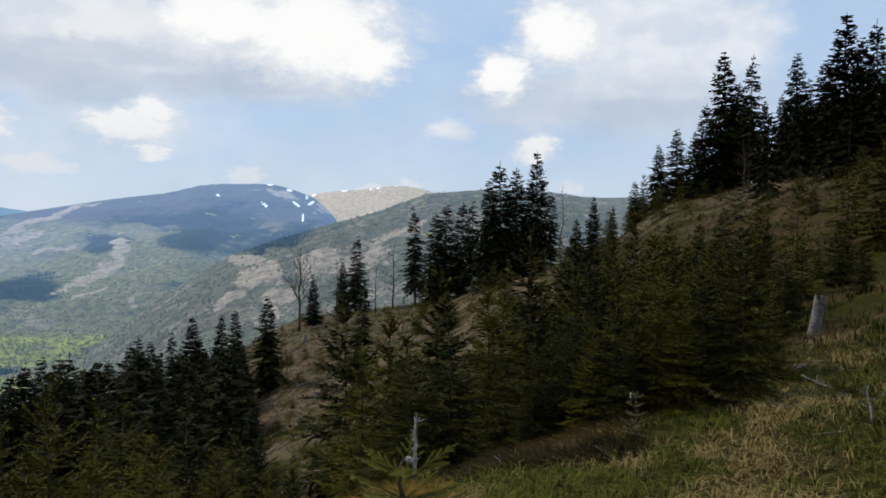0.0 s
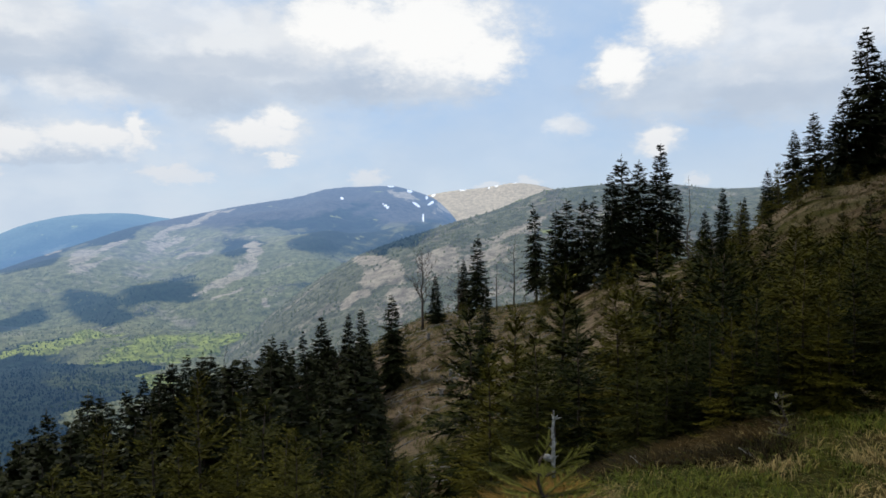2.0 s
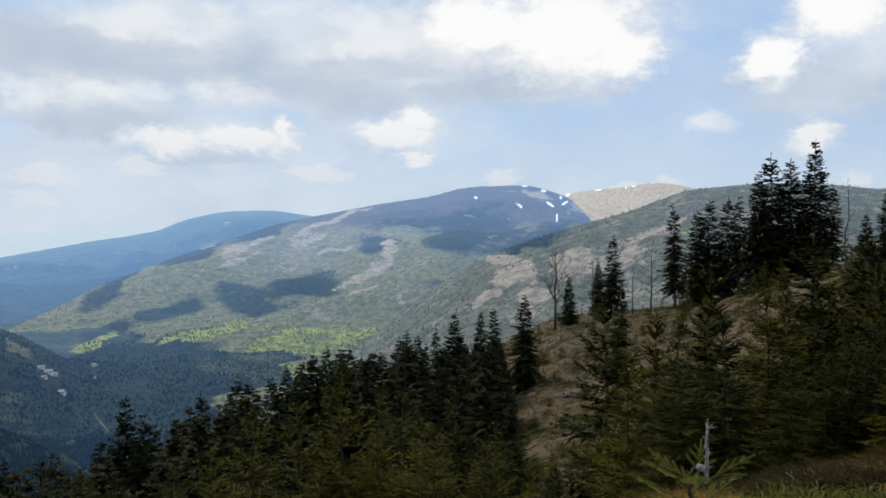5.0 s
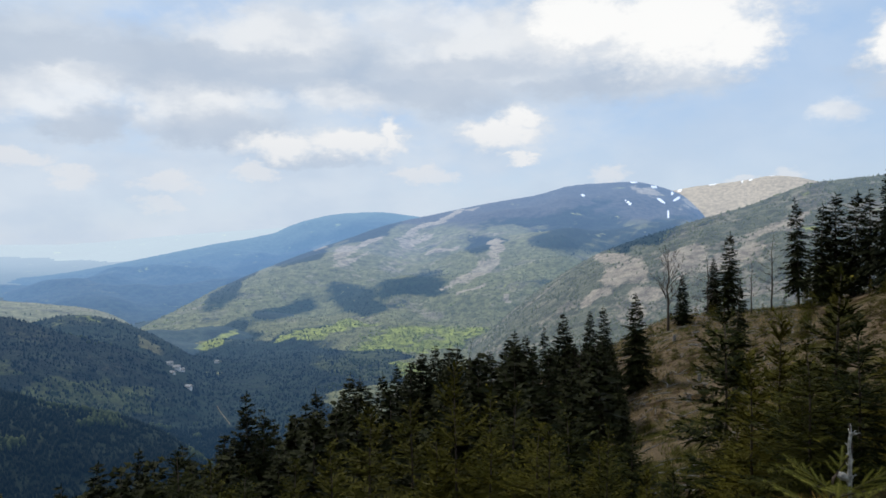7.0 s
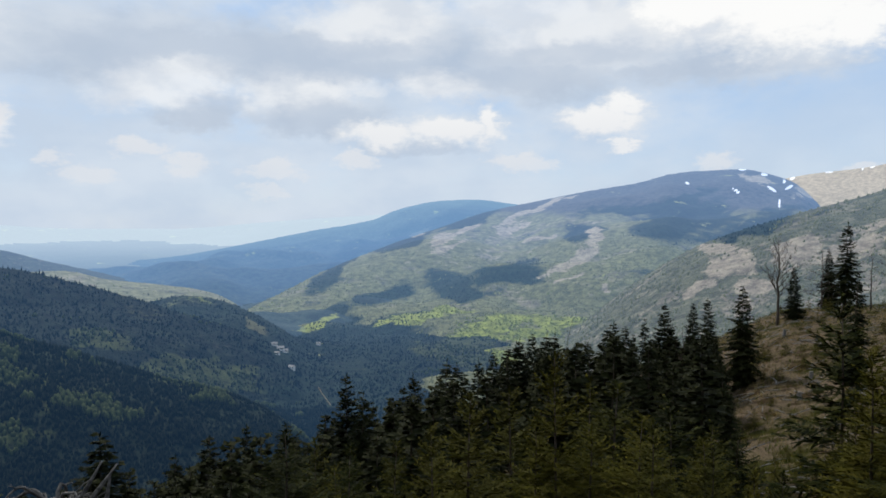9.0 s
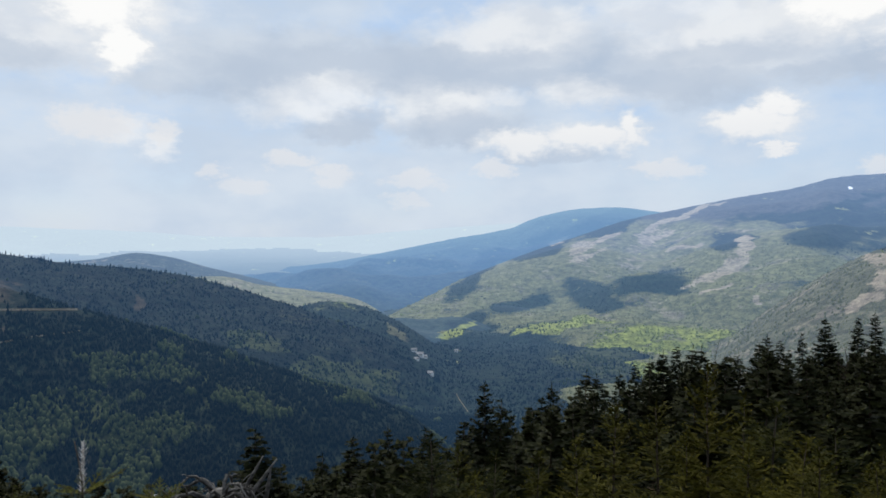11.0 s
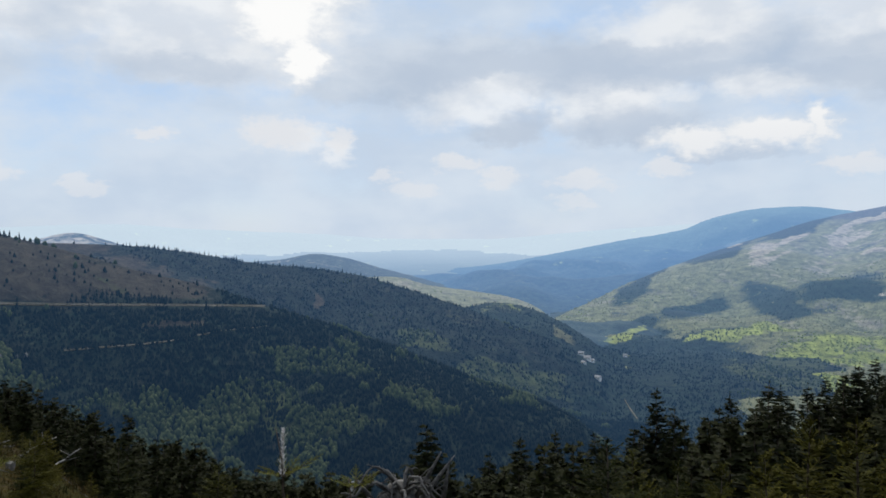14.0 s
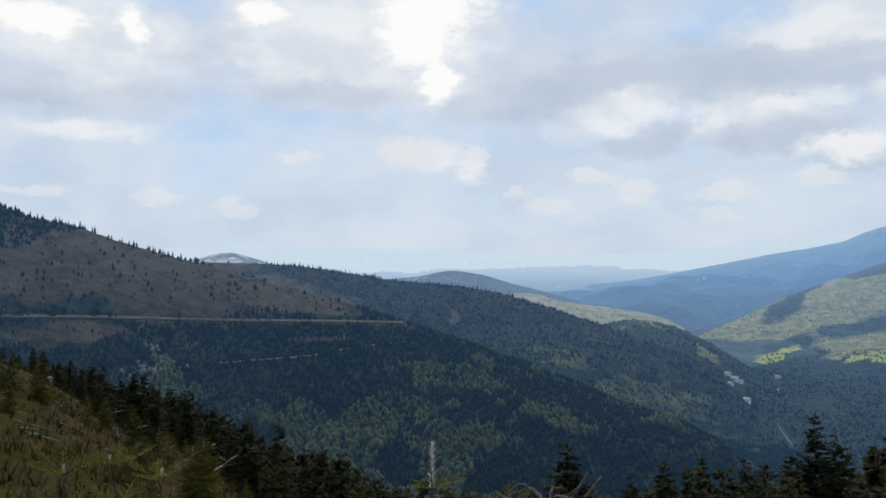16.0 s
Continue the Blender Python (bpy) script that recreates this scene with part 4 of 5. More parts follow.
def fill(count, az0, az1, r0, r1, models, low, high, seed, join=False, lift=0.0):
    """Fills a stretch of slope with spruces between two heights, kept below the wood's edge."""
    rng = random.Random(seed)
    for _ in range(count):
        az, r = rng.uniform(az0, az1), math.sqrt(rng.uniform(r0 * r0, r1 * r1))
        top = wood_edge(az) + lift - rng.uniform(0.2, 1.8)
        room = EYE + r * math.tan(radians(top)) - spot(az, r).z
        height = min(rng.uniform(low, high), room)
        if height > low * 0.75:
            plant(models, az, r, height, rng.uniform(0.9, 1.3) * (1.25 if models is OLD else 1.0), rng, join)


fill(30, -21, 4, 9.5, 30, YOUNG, 1.6, 4.2, 1)
fill(18, -22, -6, 11, 24, YOUNG, 2.2, 4.4, 13)
fill(16, -32, -22, 15, 28, YOUNG, 1.8, 3.6, 14)
fill(18, 3, 14, 9, 28, YOUNG, 1.2, 4.0, 3)
fill(34, 13, 47, 9, 30, YOUNG, 1.6, 4.5, 4)
fill(12, 84, 99, 12, 40, YOUNG, 0.6, 1.4, 8)
fill(26, -36, -23, 44, 64, OLD, 4.0, 9.0, 9, True, 8.5)
fill(220, 12, 62, 36, 110, OLD, 4.0, 12.0, 5, True)
fill(120, 44, 78, 22, 60, OLD, 3.0, 8.0, 6, True)
fill(480, 62, 100, 42, 100, OLD, 2.4, 9.0, 7, True)
fill(170, 76, 100, 30, 50, OLD, 1.6, 4.2, 18, True, 0.6)
fill(60, 12.8, 18, 58, 84, OLD, 4.0, 8.0, 17, True)
join_wood("spruce_wood", "dark closed spruce wood below the brow", joined)
joined = []
fill(80, -15, 3, 30, 106, YOUNG, 1.2, 3.6, 15, True, 7.0)
fill(64, -34, -12, 24, 62, YOUNG, 0.7, 2.4, 16, True, 5.0)
fill(150, -34, -6, 18, 62, YOUNG, 0.5, 2.6, 2, True)
fill(110, 1, 13.5, 34, 118, YOUNG, 0.4, 2.0, 10, True, 16.0)
fill(60, 13, 60, 10, 40, YOUNG, 1.0, 3.0, 11, True)
fill(70, 80, 100, 14, 50, YOUNG, 0.3, 0.9, 12, True)
join_wood("spruce_thicket", "low young spruce thicket on the open hillside", joined)
for spare in YOUNG_LOW + OLD_LOW:
    for child in list(spare.children):
        bpy.data.objects.remove(child)
    bpy.data.objects.remove(spare)


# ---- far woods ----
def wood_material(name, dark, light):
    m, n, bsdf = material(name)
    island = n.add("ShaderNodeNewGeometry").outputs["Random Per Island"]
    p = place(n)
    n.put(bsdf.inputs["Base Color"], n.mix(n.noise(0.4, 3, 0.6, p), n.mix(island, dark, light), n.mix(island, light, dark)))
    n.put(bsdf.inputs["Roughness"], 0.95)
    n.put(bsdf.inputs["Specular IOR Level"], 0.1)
    # Painted haze: crowns glow bluish by distance, like the land below them.
    n.put(bsdf.inputs["Emission Color"], painted_haze(n, p))
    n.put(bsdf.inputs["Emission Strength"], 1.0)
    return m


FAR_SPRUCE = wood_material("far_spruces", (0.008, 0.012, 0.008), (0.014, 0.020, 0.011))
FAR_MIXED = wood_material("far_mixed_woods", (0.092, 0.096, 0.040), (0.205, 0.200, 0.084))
# Beech crowns coloured darker to stand for cloud shade.
SHADED_BEECH = wood_material("leafing_beeches", (0.020, 0.031, 0.013), (0.098, 0.110, 0.040))
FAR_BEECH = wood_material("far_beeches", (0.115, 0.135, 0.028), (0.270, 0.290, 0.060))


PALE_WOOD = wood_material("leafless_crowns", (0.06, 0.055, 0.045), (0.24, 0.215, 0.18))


def scatter(rng, count, az0, az1, r0, r1):
    az, r = rng.uniform(az0, az1, count), rng.uniform(r0**0.5, r1**0.5, count) ** 2
    x, y = -np.sin(np.radians(az)) * r, np.cos(np.radians(az)) * r
    z, which = land(x, y)
    return az, r, x, y, z, which, cover(x, y, z, az, r)


def crowns(name, label, x, y, z, h, w, rng, mat, shape):
    """One mesh of many small crowns, each a ring-built solid of its own."""
    sides = 4 if shape is CONE else 5
    n = len(x)
    rings = len(shape)
    a = rng.uniform(0, 6.28, (n, 1)) + np.arange(sides) * 6.2832 / sides
    verts = []
    for zr, wr in shape:
        jitter = 1 + rng.uniform(-0.4, 0.4, (n, sides))
        verts.append(np.stack([x[:, None] + np.cos(a) * w[:, None] * wr * jitter, y[:, None] + np.sin(a) * w[:, None] * wr * jitter,
                               z[:, None] + h[:, None] * (zr + rng.uniform(-0.05, 0.05, (n, sides)))], 2))
    tip = np.stack([x, y, z + h], 1)[:, None, :]
    verts = np.concatenate(verts + [tip], 1)
    per = rings * sides + 1
    faces = []
    for k in range(rings - 1):
        for s in range(sides):
            t = (s + 1) % sides
            faces.append((k * sides + s, k * sides + t, (k + 1) * sides + t))
            faces.append((k * sides + s, (k + 1) * sides + t, (k + 1) * sides + s))
    for s in range(sides):
        faces.append(((rings - 1) * sides + s, (rings - 1) * sides + (s + 1) % sides, rings * sides))
    faces = (np.array(faces)[None] + (np.arange(n) * per)[:, None, None]).reshape(-1, 3)
    me = bpy.data.meshes.new(name)
    me.vertices.add(n * per)
    me.vertices.foreach_set("co", verts.reshape(-1).astype(np.float32))
    me.loops.add(faces.size)
    me.loops.foreach_set("vertex_index", faces.reshape(-1).astype(np.int32))
    me.polygons.add(len(faces))
    me.polygons.foreach_set("loop_start", np.arange(0, faces.size, 3, dtype=np.int32))
    me.materials.append(mat)
    me.update(calc_edges=True)
    return tagged(new(name, me), label, "woods", kind="stuff")


def seen_at(az, el):
    """The first place on the land that lies in that direction at that angle of sight."""
    r = np.geomspace(330, 4000, 1600)
    x, y = -np.sin(np.radians(az)) * r, np.cos(np.radians(az)) * r
    z = land(x, y)[0]
    sight = np.degrees(np.arctan2(z - EYE, r))
    k = int(np.argmax(sight >= el))
    return Vector((x[k], y[k], z[k]))


CONE = ((0.0, 0.9), (0.45, 0.55))
DOME = ((0.12, 0.75), (0.5, 1.0), (0.82, 0.62))
TALL = ((0.0, 0.55), (0.38, 1.0), (0.74, 0.60))


HAMLET = [(47.0, -8.85), (46.55, -9.2), (46.2, -9.35), (45.75, -10.6), (43.8, -8.9), (46.8, -9.5)]
VALLEY_ROAD = [(43.8, -12.0), (43.5, -12.5), (43.2, -12.9), (42.9, -13.3)]


def far_woods():
    rng = np.random.default_rng(3)
    near = scatter(rng, 60000, 42, 101, 380, 1010)
    mid = scatter(rng, 64000, -12, 90, 900, 2600)
    az, r, x, y, z, which, cov = [np.concatenate(v) if not isinstance(v[0], dict) else {k: np.concatenate([d[k] for d in v]) for k in v[0]} for v in zip(near, mid)]
    patch = rough(x, y, 150, 4, 71)
    fine = rough(x, y, 34, 2, 75)
    chance = rng.uniform(0, 1, len(x))
    name = np.array(["valley", *KINDS])[which + 1]
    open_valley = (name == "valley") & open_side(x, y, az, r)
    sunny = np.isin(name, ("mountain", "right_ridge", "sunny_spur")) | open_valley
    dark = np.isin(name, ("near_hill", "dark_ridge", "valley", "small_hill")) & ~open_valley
    el = np.degrees(np.arctan2(z - EYE, r))
    # Painted cloud shade gets dark crowns too.
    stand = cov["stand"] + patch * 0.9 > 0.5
    bare = (cov["bare"] * 1.2 + patch * 0.9 + fine * 0.2 > 0.55) & (chance < 0.93)
    lush = np.clip((-7.0 - el) / 5, 0, 1) * dark * 0.28
    beech = (np.maximum(cov["beech"] * np.where(dark, 0.66, 0.85), lush) + patch * 0.8 + fine * 0.5 > 0.45) & ~stand & (rng.uniform(0, 1, len(x)) < np.where(dark, 0.75, 0.9))
    keep = np.where(bare, chance < 0.05, np.where(sunny & ~beech & ~stand, chance < 0.62, chance < 0.92)) & (cov["snow"] < 0.1)
    keep &= (which >= 0) | (r > 500)
    for haz, hel in HAMLET:
        keep &= ~((np.hypot(az - haz, el - hel) < 0.28) & (r > 1000))
        keep &= ~((np.abs(az - haz) < 0.22) & (el < hel) & (el > hel - 0.6) & (r > 900))
    for haz, hel in VALLEY_ROAD:
        keep &= ~((np.abs(az - haz) < 0.16) & (np.abs(el - hel) < 0.45) & (r > 900))
    keep &= ~np.isin(name, ("blue_ridge", "far_hills"))
    keep &= (name != "sunny_spur") | (chance < 0.12)
    road_el = np.interp(az, (70.6, 76, 83.5, 91.1, 98.5), (-5.25, -5.05, -4.75, -4.25, -3.8))
    keep &= ~((az > 70.2) & (r < 1000) & (el > road_el - 0.22) & (el < road_el + 0.10))
    size = np.where(r < 1000, rng.uniform(2.8, 6.2, len(x)), rng.uniform(2.8, 5.6, len(x)))
    for sel, thing, label, mat, shape, k in ((keep & ~beech & (~sunny | stand), "spruce_woods", "dark spruce woods covering the far slopes and the painted cloud shade", FAR_SPRUCE, CONE, 0.34),
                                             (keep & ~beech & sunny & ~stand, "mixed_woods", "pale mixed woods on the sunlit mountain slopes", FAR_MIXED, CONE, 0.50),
                                             (keep & beech & dark, "leafing_woods", "dull green beeches among the spruces, darkened for cloud shade", SHADED_BEECH, TALL, 0.36),
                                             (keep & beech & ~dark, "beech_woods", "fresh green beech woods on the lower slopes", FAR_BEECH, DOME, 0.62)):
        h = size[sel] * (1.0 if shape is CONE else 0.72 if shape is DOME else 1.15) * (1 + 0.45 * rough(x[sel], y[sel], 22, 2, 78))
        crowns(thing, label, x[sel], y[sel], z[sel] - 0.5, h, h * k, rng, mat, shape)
    # a clump of pale trees still without leaves
    pa, pe = np.concatenate([rng.normal(88.3, 0.75, 60), rng.normal(88.5, 0.18, 14)]), np.concatenate([rng.normal(-8.1, 0.28, 60), rng.uniform(-7.6, -6.4, 14)])
    spots = [seen_at(u, w) for u, w in zip(pa, pe)]
    px, py, pz = np.array(spots).T
    h = rng.uniform(3.0, 6.0, len(px))
    crowns("leafless_trees", "pale leafless trees in a clump on the wooded hill", px, py, pz - 0.5, h, h * 0.34, rng, PALE_WOOD, TALL)
    # scattered trees standing up along the crests of the two dark hills
    a = np.concatenate([rng.normal(c, s, k) for c, s, k in ((77.5, 1.5, 40), (73, 1.2, 24), (69, 2.5, 30), (62, 3, 40), (97, 1.5, 26), (94, 1.0, 16), (90, 1.5, 16), (87.8, 0.5, 12))])
    d = np.concatenate([np.full(134, 0.0), np.full(70, 1.0)])
    rr = np.where(d < 0.5, spline(*np.array(RIDGES["dark_ridge"][0], float).T[[0, 2]], a), spline(*np.array(RIDGES["near_hill"][0], float).T[[0, 2]], a)) + rng.uniform(-12, 2, len(a))
    cx, cy = -np.sin(np.radians(a)) * rr, np.cos(np.radians(a)) * rr
    h = rng.uniform(4, 10, len(a))
    crowns("crest_trees", "single spruces standing along the dark crests", cx, cy, land(cx, cy)[0] - 0.5, h, h * 0.2, rng, FAR_SPRUCE, CONE)


far_woods()


# ---- single things near the path ----
def needles(verts, faces, tips, p, d, length, spacing, size, rng, tip=0.8, width=0.10):
    """A shoot set all round with needles."""
    d = d.normalized()
    u = d.orthogonal().normalized()
    w = d.cross(u)
    for i in range(int(length / spacing)):
        s = i * spacing
        a = i * 2.4
        side = u * math.cos(a) + w * math.sin(a)
        q = p + d * s
        out = (side * 0.85 + d * 0.75).normalized() * size * rng.uniform(0.7, 1.2) * (1.0 if s < length * 0.85 else 0.7)
        across = d.cross(side) * size * width
        b = len(verts)
        verts.extend((q - across, q + across, q + out))
        tips.extend((tip * 0.5, tip * 0.5, tip))
        faces.append((b, b + 1, b + 2))


SHOOT = foliage_material("sapling_needles", (0.12, 0.125, 0.026), (0.25, 0.235, 0.05), (0.44, 0.38, 0.09))
LICHEN = simple_material("lichened_wood", (0.16, 0.155, 0.14), (0.46, 0.45, 0.42), 70.0, 0.9, 0.4)
SILVER = simple_material("dry_silver_needles", (0.30, 0.29, 0.28), (0.62, 0.61, 0.59), 60.0, 0.8, 0.2)


def sapling(label, az, r, top_el, tiers, reach, leader_dead, seed, silver=False, needle=0.020):
    """A knee-high young spruce with a dry leader."""
    rng = random.Random(seed)
    foot = spot(az, r)
    top = EYE + r * math.tan(radians(top_el))
    height = top - foot.z
    thing = tagged(new("spruce_sapling"), label, "sapling", "saplings by the path")
    thing.location = foot
    sv, sf = [], []
    bend = [Vector((rng.uniform(-0.012, 0.012) * k, rng.uniform(-0.012, 0.012) * k, height * k / 6)) for k in range(7)]
    bend[0].z = -0.1
    tube(sv, sf, bend, [0.011 * (1 - k / 6) + 0.004 for k in range(7)], 7)
    part("stem", mesh_of("stem", sv, sf, BARK, smooth=True), thing)
    lv, lf, lt = [], [], []
    low = height - leader_dead
    if silver:
        needles(lv, lf, lt, Vector((bend[5].x, bend[5].y, low)), Vector((0.02, 0.02, 1)), leader_dead, 0.0016 if leader_dead < 0.2 else 0.0042, 0.024 if leader_dead < 0.2 else 0.048, rng, 0.8, 0.10 if leader_dead < 0.2 else 0.17)
        part("dry_leader", mesh_of("dry_leader", lv, lf, SILVER), thing, "silvery dry leading shoot")
    else:
        path = [Vector((bend[6].x + rng.uniform(-0.006, 0.006), bend[6].y + rng.uniform(-0.006, 0.006), low + leader_dead * k / 7)) for k in range(8)]
        tube(lv, lf, path, [0.010, 0.010, 0.013, 0.009, 0.010, 0.008, 0.007, 0.004], 7)
        for k in range(16):
            p = path[rng.randrange(1, 7)]
            tube(lv, lf, [p, p + Vector((rng.uniform(-1, 1), rng.uniform(-1, 1), rng.uniform(0.1, 0.9))).normalized() * rng.uniform(0.02, 0.05)], [0.005, 0.002], 4)
        knot = path[2] + Vector((-0.03, 0, 0))
        tube(lv, lf, [knot + Vector((-0.025, 0, 0.012)), knot, knot + Vector((0.03, 0, -0.01))], [0.012, 0.022, 0.012], 7)
        part("dry_leader", mesh_of("dry_leader", lv, lf, LICHEN, smooth=True), thing, "bleached dead leading shoot")
    for t in range(tiers):
        z = low * (0.25 + 0.75 * t / max(1, tiers - 1)) if tiers > 1 else low
        for b in range(6):
            a = 6.2832 * b / 6 + t * 0.5 + rng.uniform(-0.25, 0.25)
            length = reach * (1.15 - 0.55 * t / tiers) * rng.uniform(0.75, 1.15)
            rise = 0.12 + 0.55 * t / tiers + rng.uniform(-0.1, 0.15)
            d = Vector((math.cos(a), math.sin(a), rise)).normalized()
            verts, faces, tips, wv, wf = [], [], [], [], []
            p0 = Vector((0, 0, z))
            needles(verts, faces, tips, p0 + d * length * 0.08, d, length * 0.95, 0.0016, needle, rng)
            tube(wv, wf, [p0, p0 + d * length], [0.005, 0.002], 5)
            for k in range(3):
                s = 0.35 + 0.2 * k
                for side in (-1, 1):
                    e = (d + Vector((-d.y, d.x, 0.12)) * 0.85 * side).normalized()
                    needles(verts, faces, tips, p0 + d * length * s, e, length * 0.5 * (1.1 - s), 0.0018, needle * 0.85, rng, 0.95)
            branch = part("branch", mesh_of("branch", wv, wf, BARK, smooth=True), thing)
            part("needles", mesh_of("needles", verts, faces, SHOOT, tips), branch, "yellow-green needles")
    return thing


sapling("young spruce sapling with a bleached dead leader", 2.3, 4.2, -12.8, 4, 0.42, 0.37, 3, False, 0.024)
sapling("yellow-green spruce sapling with a silvery dry top", 68.3, 5.8, -14.35, 3, 0.36, 0.37, 4, True, 0.018)
sapling("low yellow-green spruce sapling beside the dead stump", 63.2, 4.0, -18.2, 2, 0.18, 0.05, 5, True, 0.017)
sapling("small green spruce sapling on the grass", 88.4, 4.8, -15.2, 3, 0.30, 0.06, 6, True, 0.020)
sapling("small green spruce sapling in dry grass", 90.8, 5.2, -14.0, 3, 0.32, 0.06, 7, True, 0.020)
sapling("small bright spruce sapling beside the path", 94.2, 5.0, -14.2, 3, 0.30, 0.06, 8, True, 0.020)
sapling("thin spruce sapling at the edge of the grass", -14.5, 7.0, -10.8, 5, 0.14, 0.05, 9, True, 0.009)


def dead_tree(label, az, r, top_el, limbs, spread, seed, girth=0.09, rise=0.6, start=0.35):
    """A standing dead tree: a bare trunk with crooked, forking limbs."""
    rng = random.Random(seed)
    foot = spot(az, r)
    height = EYE + r * math.tan(radians(top_el)) - foot.z
    thing = tagged(new("dead_tree"), label, "tree", "dead trees on the slope")
    thing.location = foot
    v, f = [], []
    path = [Vector((rng.uniform(-0.03, 0.03) * height * k / 8, rng.uniform(-0.03, 0.03) * height * k / 8, height * k / 8)) for k in range(9)]
    path[0].z = -0.4
    tube(v, f, path, [girth * (1 - 0.9 * k / 8) for k in range(9)], 7)
    part("trunk", mesh_of("trunk", v, f, BARK, smooth=True), thing, "grey bare trunk")
    for b in range(limbs):
        t = start + (0.97 - start) * b / limbs
        k = int(t * 8)
        p = path[k].lerp(path[k + 1], t * 8 - k)
        a = b * 2.4 + rng.uniform(-0.4, 0.4)
        length = spread * (1.1 - 0.75 * t) * rng.uniform(0.6, 1.2)
        v, f = [], []
        pts = [p]
        d = Vector((math.cos(a), math.sin(a), rise)).normalized()
        for s in range(4):
            d = (d + Vector((rng.uniform(-0.25, 0.25), rng.uniform(-0.25, 0.25), rng.uniform(-0.05, 0.28)))).normalized()
            pts.append(pts[-1] + d * length / 4)
        thick = girth * 0.34 * (1.1 - t)
        tube(v, f, pts, [thick * (1 - 0.22 * s) for s in range(5)], 5)
        limb = part("limb", mesh_of("limb", v, f, BARK, smooth=True), thing)
        v, f = [], []
        for q in pts[1:]:
            for _ in range(3):
                e = (d + Vector((rng.uniform(-1, 1), rng.uniform(-1, 1), rng.uniform(-0.2, 0.8)))).normalized() * length * rng.uniform(0.2, 0.42)
                tube(v, f, [q, q + e * 0.6, q + e + Vector((0, 0, 0.04))], [thick * 0.5, thick * 0.35, thick * 0.15], 4)
        part("twigs", mesh_of("twigs", v, f, BARK, smooth=True), limb)
    return thing


dead_tree("bare broadleaf tree without leaves on the brow", 10.6, 98, -0.95, 26, 4.2, 1, 0.19, 1.0, 0.30)
dead_tree("thin half-dead spruce with short stubs", 3.7, 108, 0.3, 22, 2.0, 2, 0.13, 0.15, 0.2)
dead_tree("bare dead spruce pole with short stubs", -8.85, 62, 4.4, 24, 0.9, 3, 0.08, 0.1, 0.35)
dead_tree("thin dead spruce pole among the green spruces", 25.0, 66, -7.05, 14, 0.7, 4, 0.08, 0.2, 0.6)
dead_tree("sparse dead spruce with drooping limbs", 7.9, 112, -1.3, 26, 2.4, 5, 0.13, 0.0, 0.15)
dead_tree("bare pole with a few stubs on the slope", 5.0, 104, -1.6, 14, 0.9, 6, 0.10, 0.2, 0.3)
dead_tree("grey dead trunk in the wood", 16.8, 72, -7.0, 16, 1.3, 7, 0.11, 0.1, 0.3)
dead_tree("grey dead trunk leaning among spruces", -21.6, 60, 7.5, 16, 1.2, 8, 0.09, 0.2, 0.2)
dead_tree("slim dry pole standing in the thicket", -10.35, 26, 0.35, 12, 0.5, 9, 0.05, 0.2, 0.5)


ROOTWOOD = simple_material("grey_rootwood", (0.022, 0.020, 0.018), (0.17, 0.158, 0.145), 14.0, 0.85, 0.7)


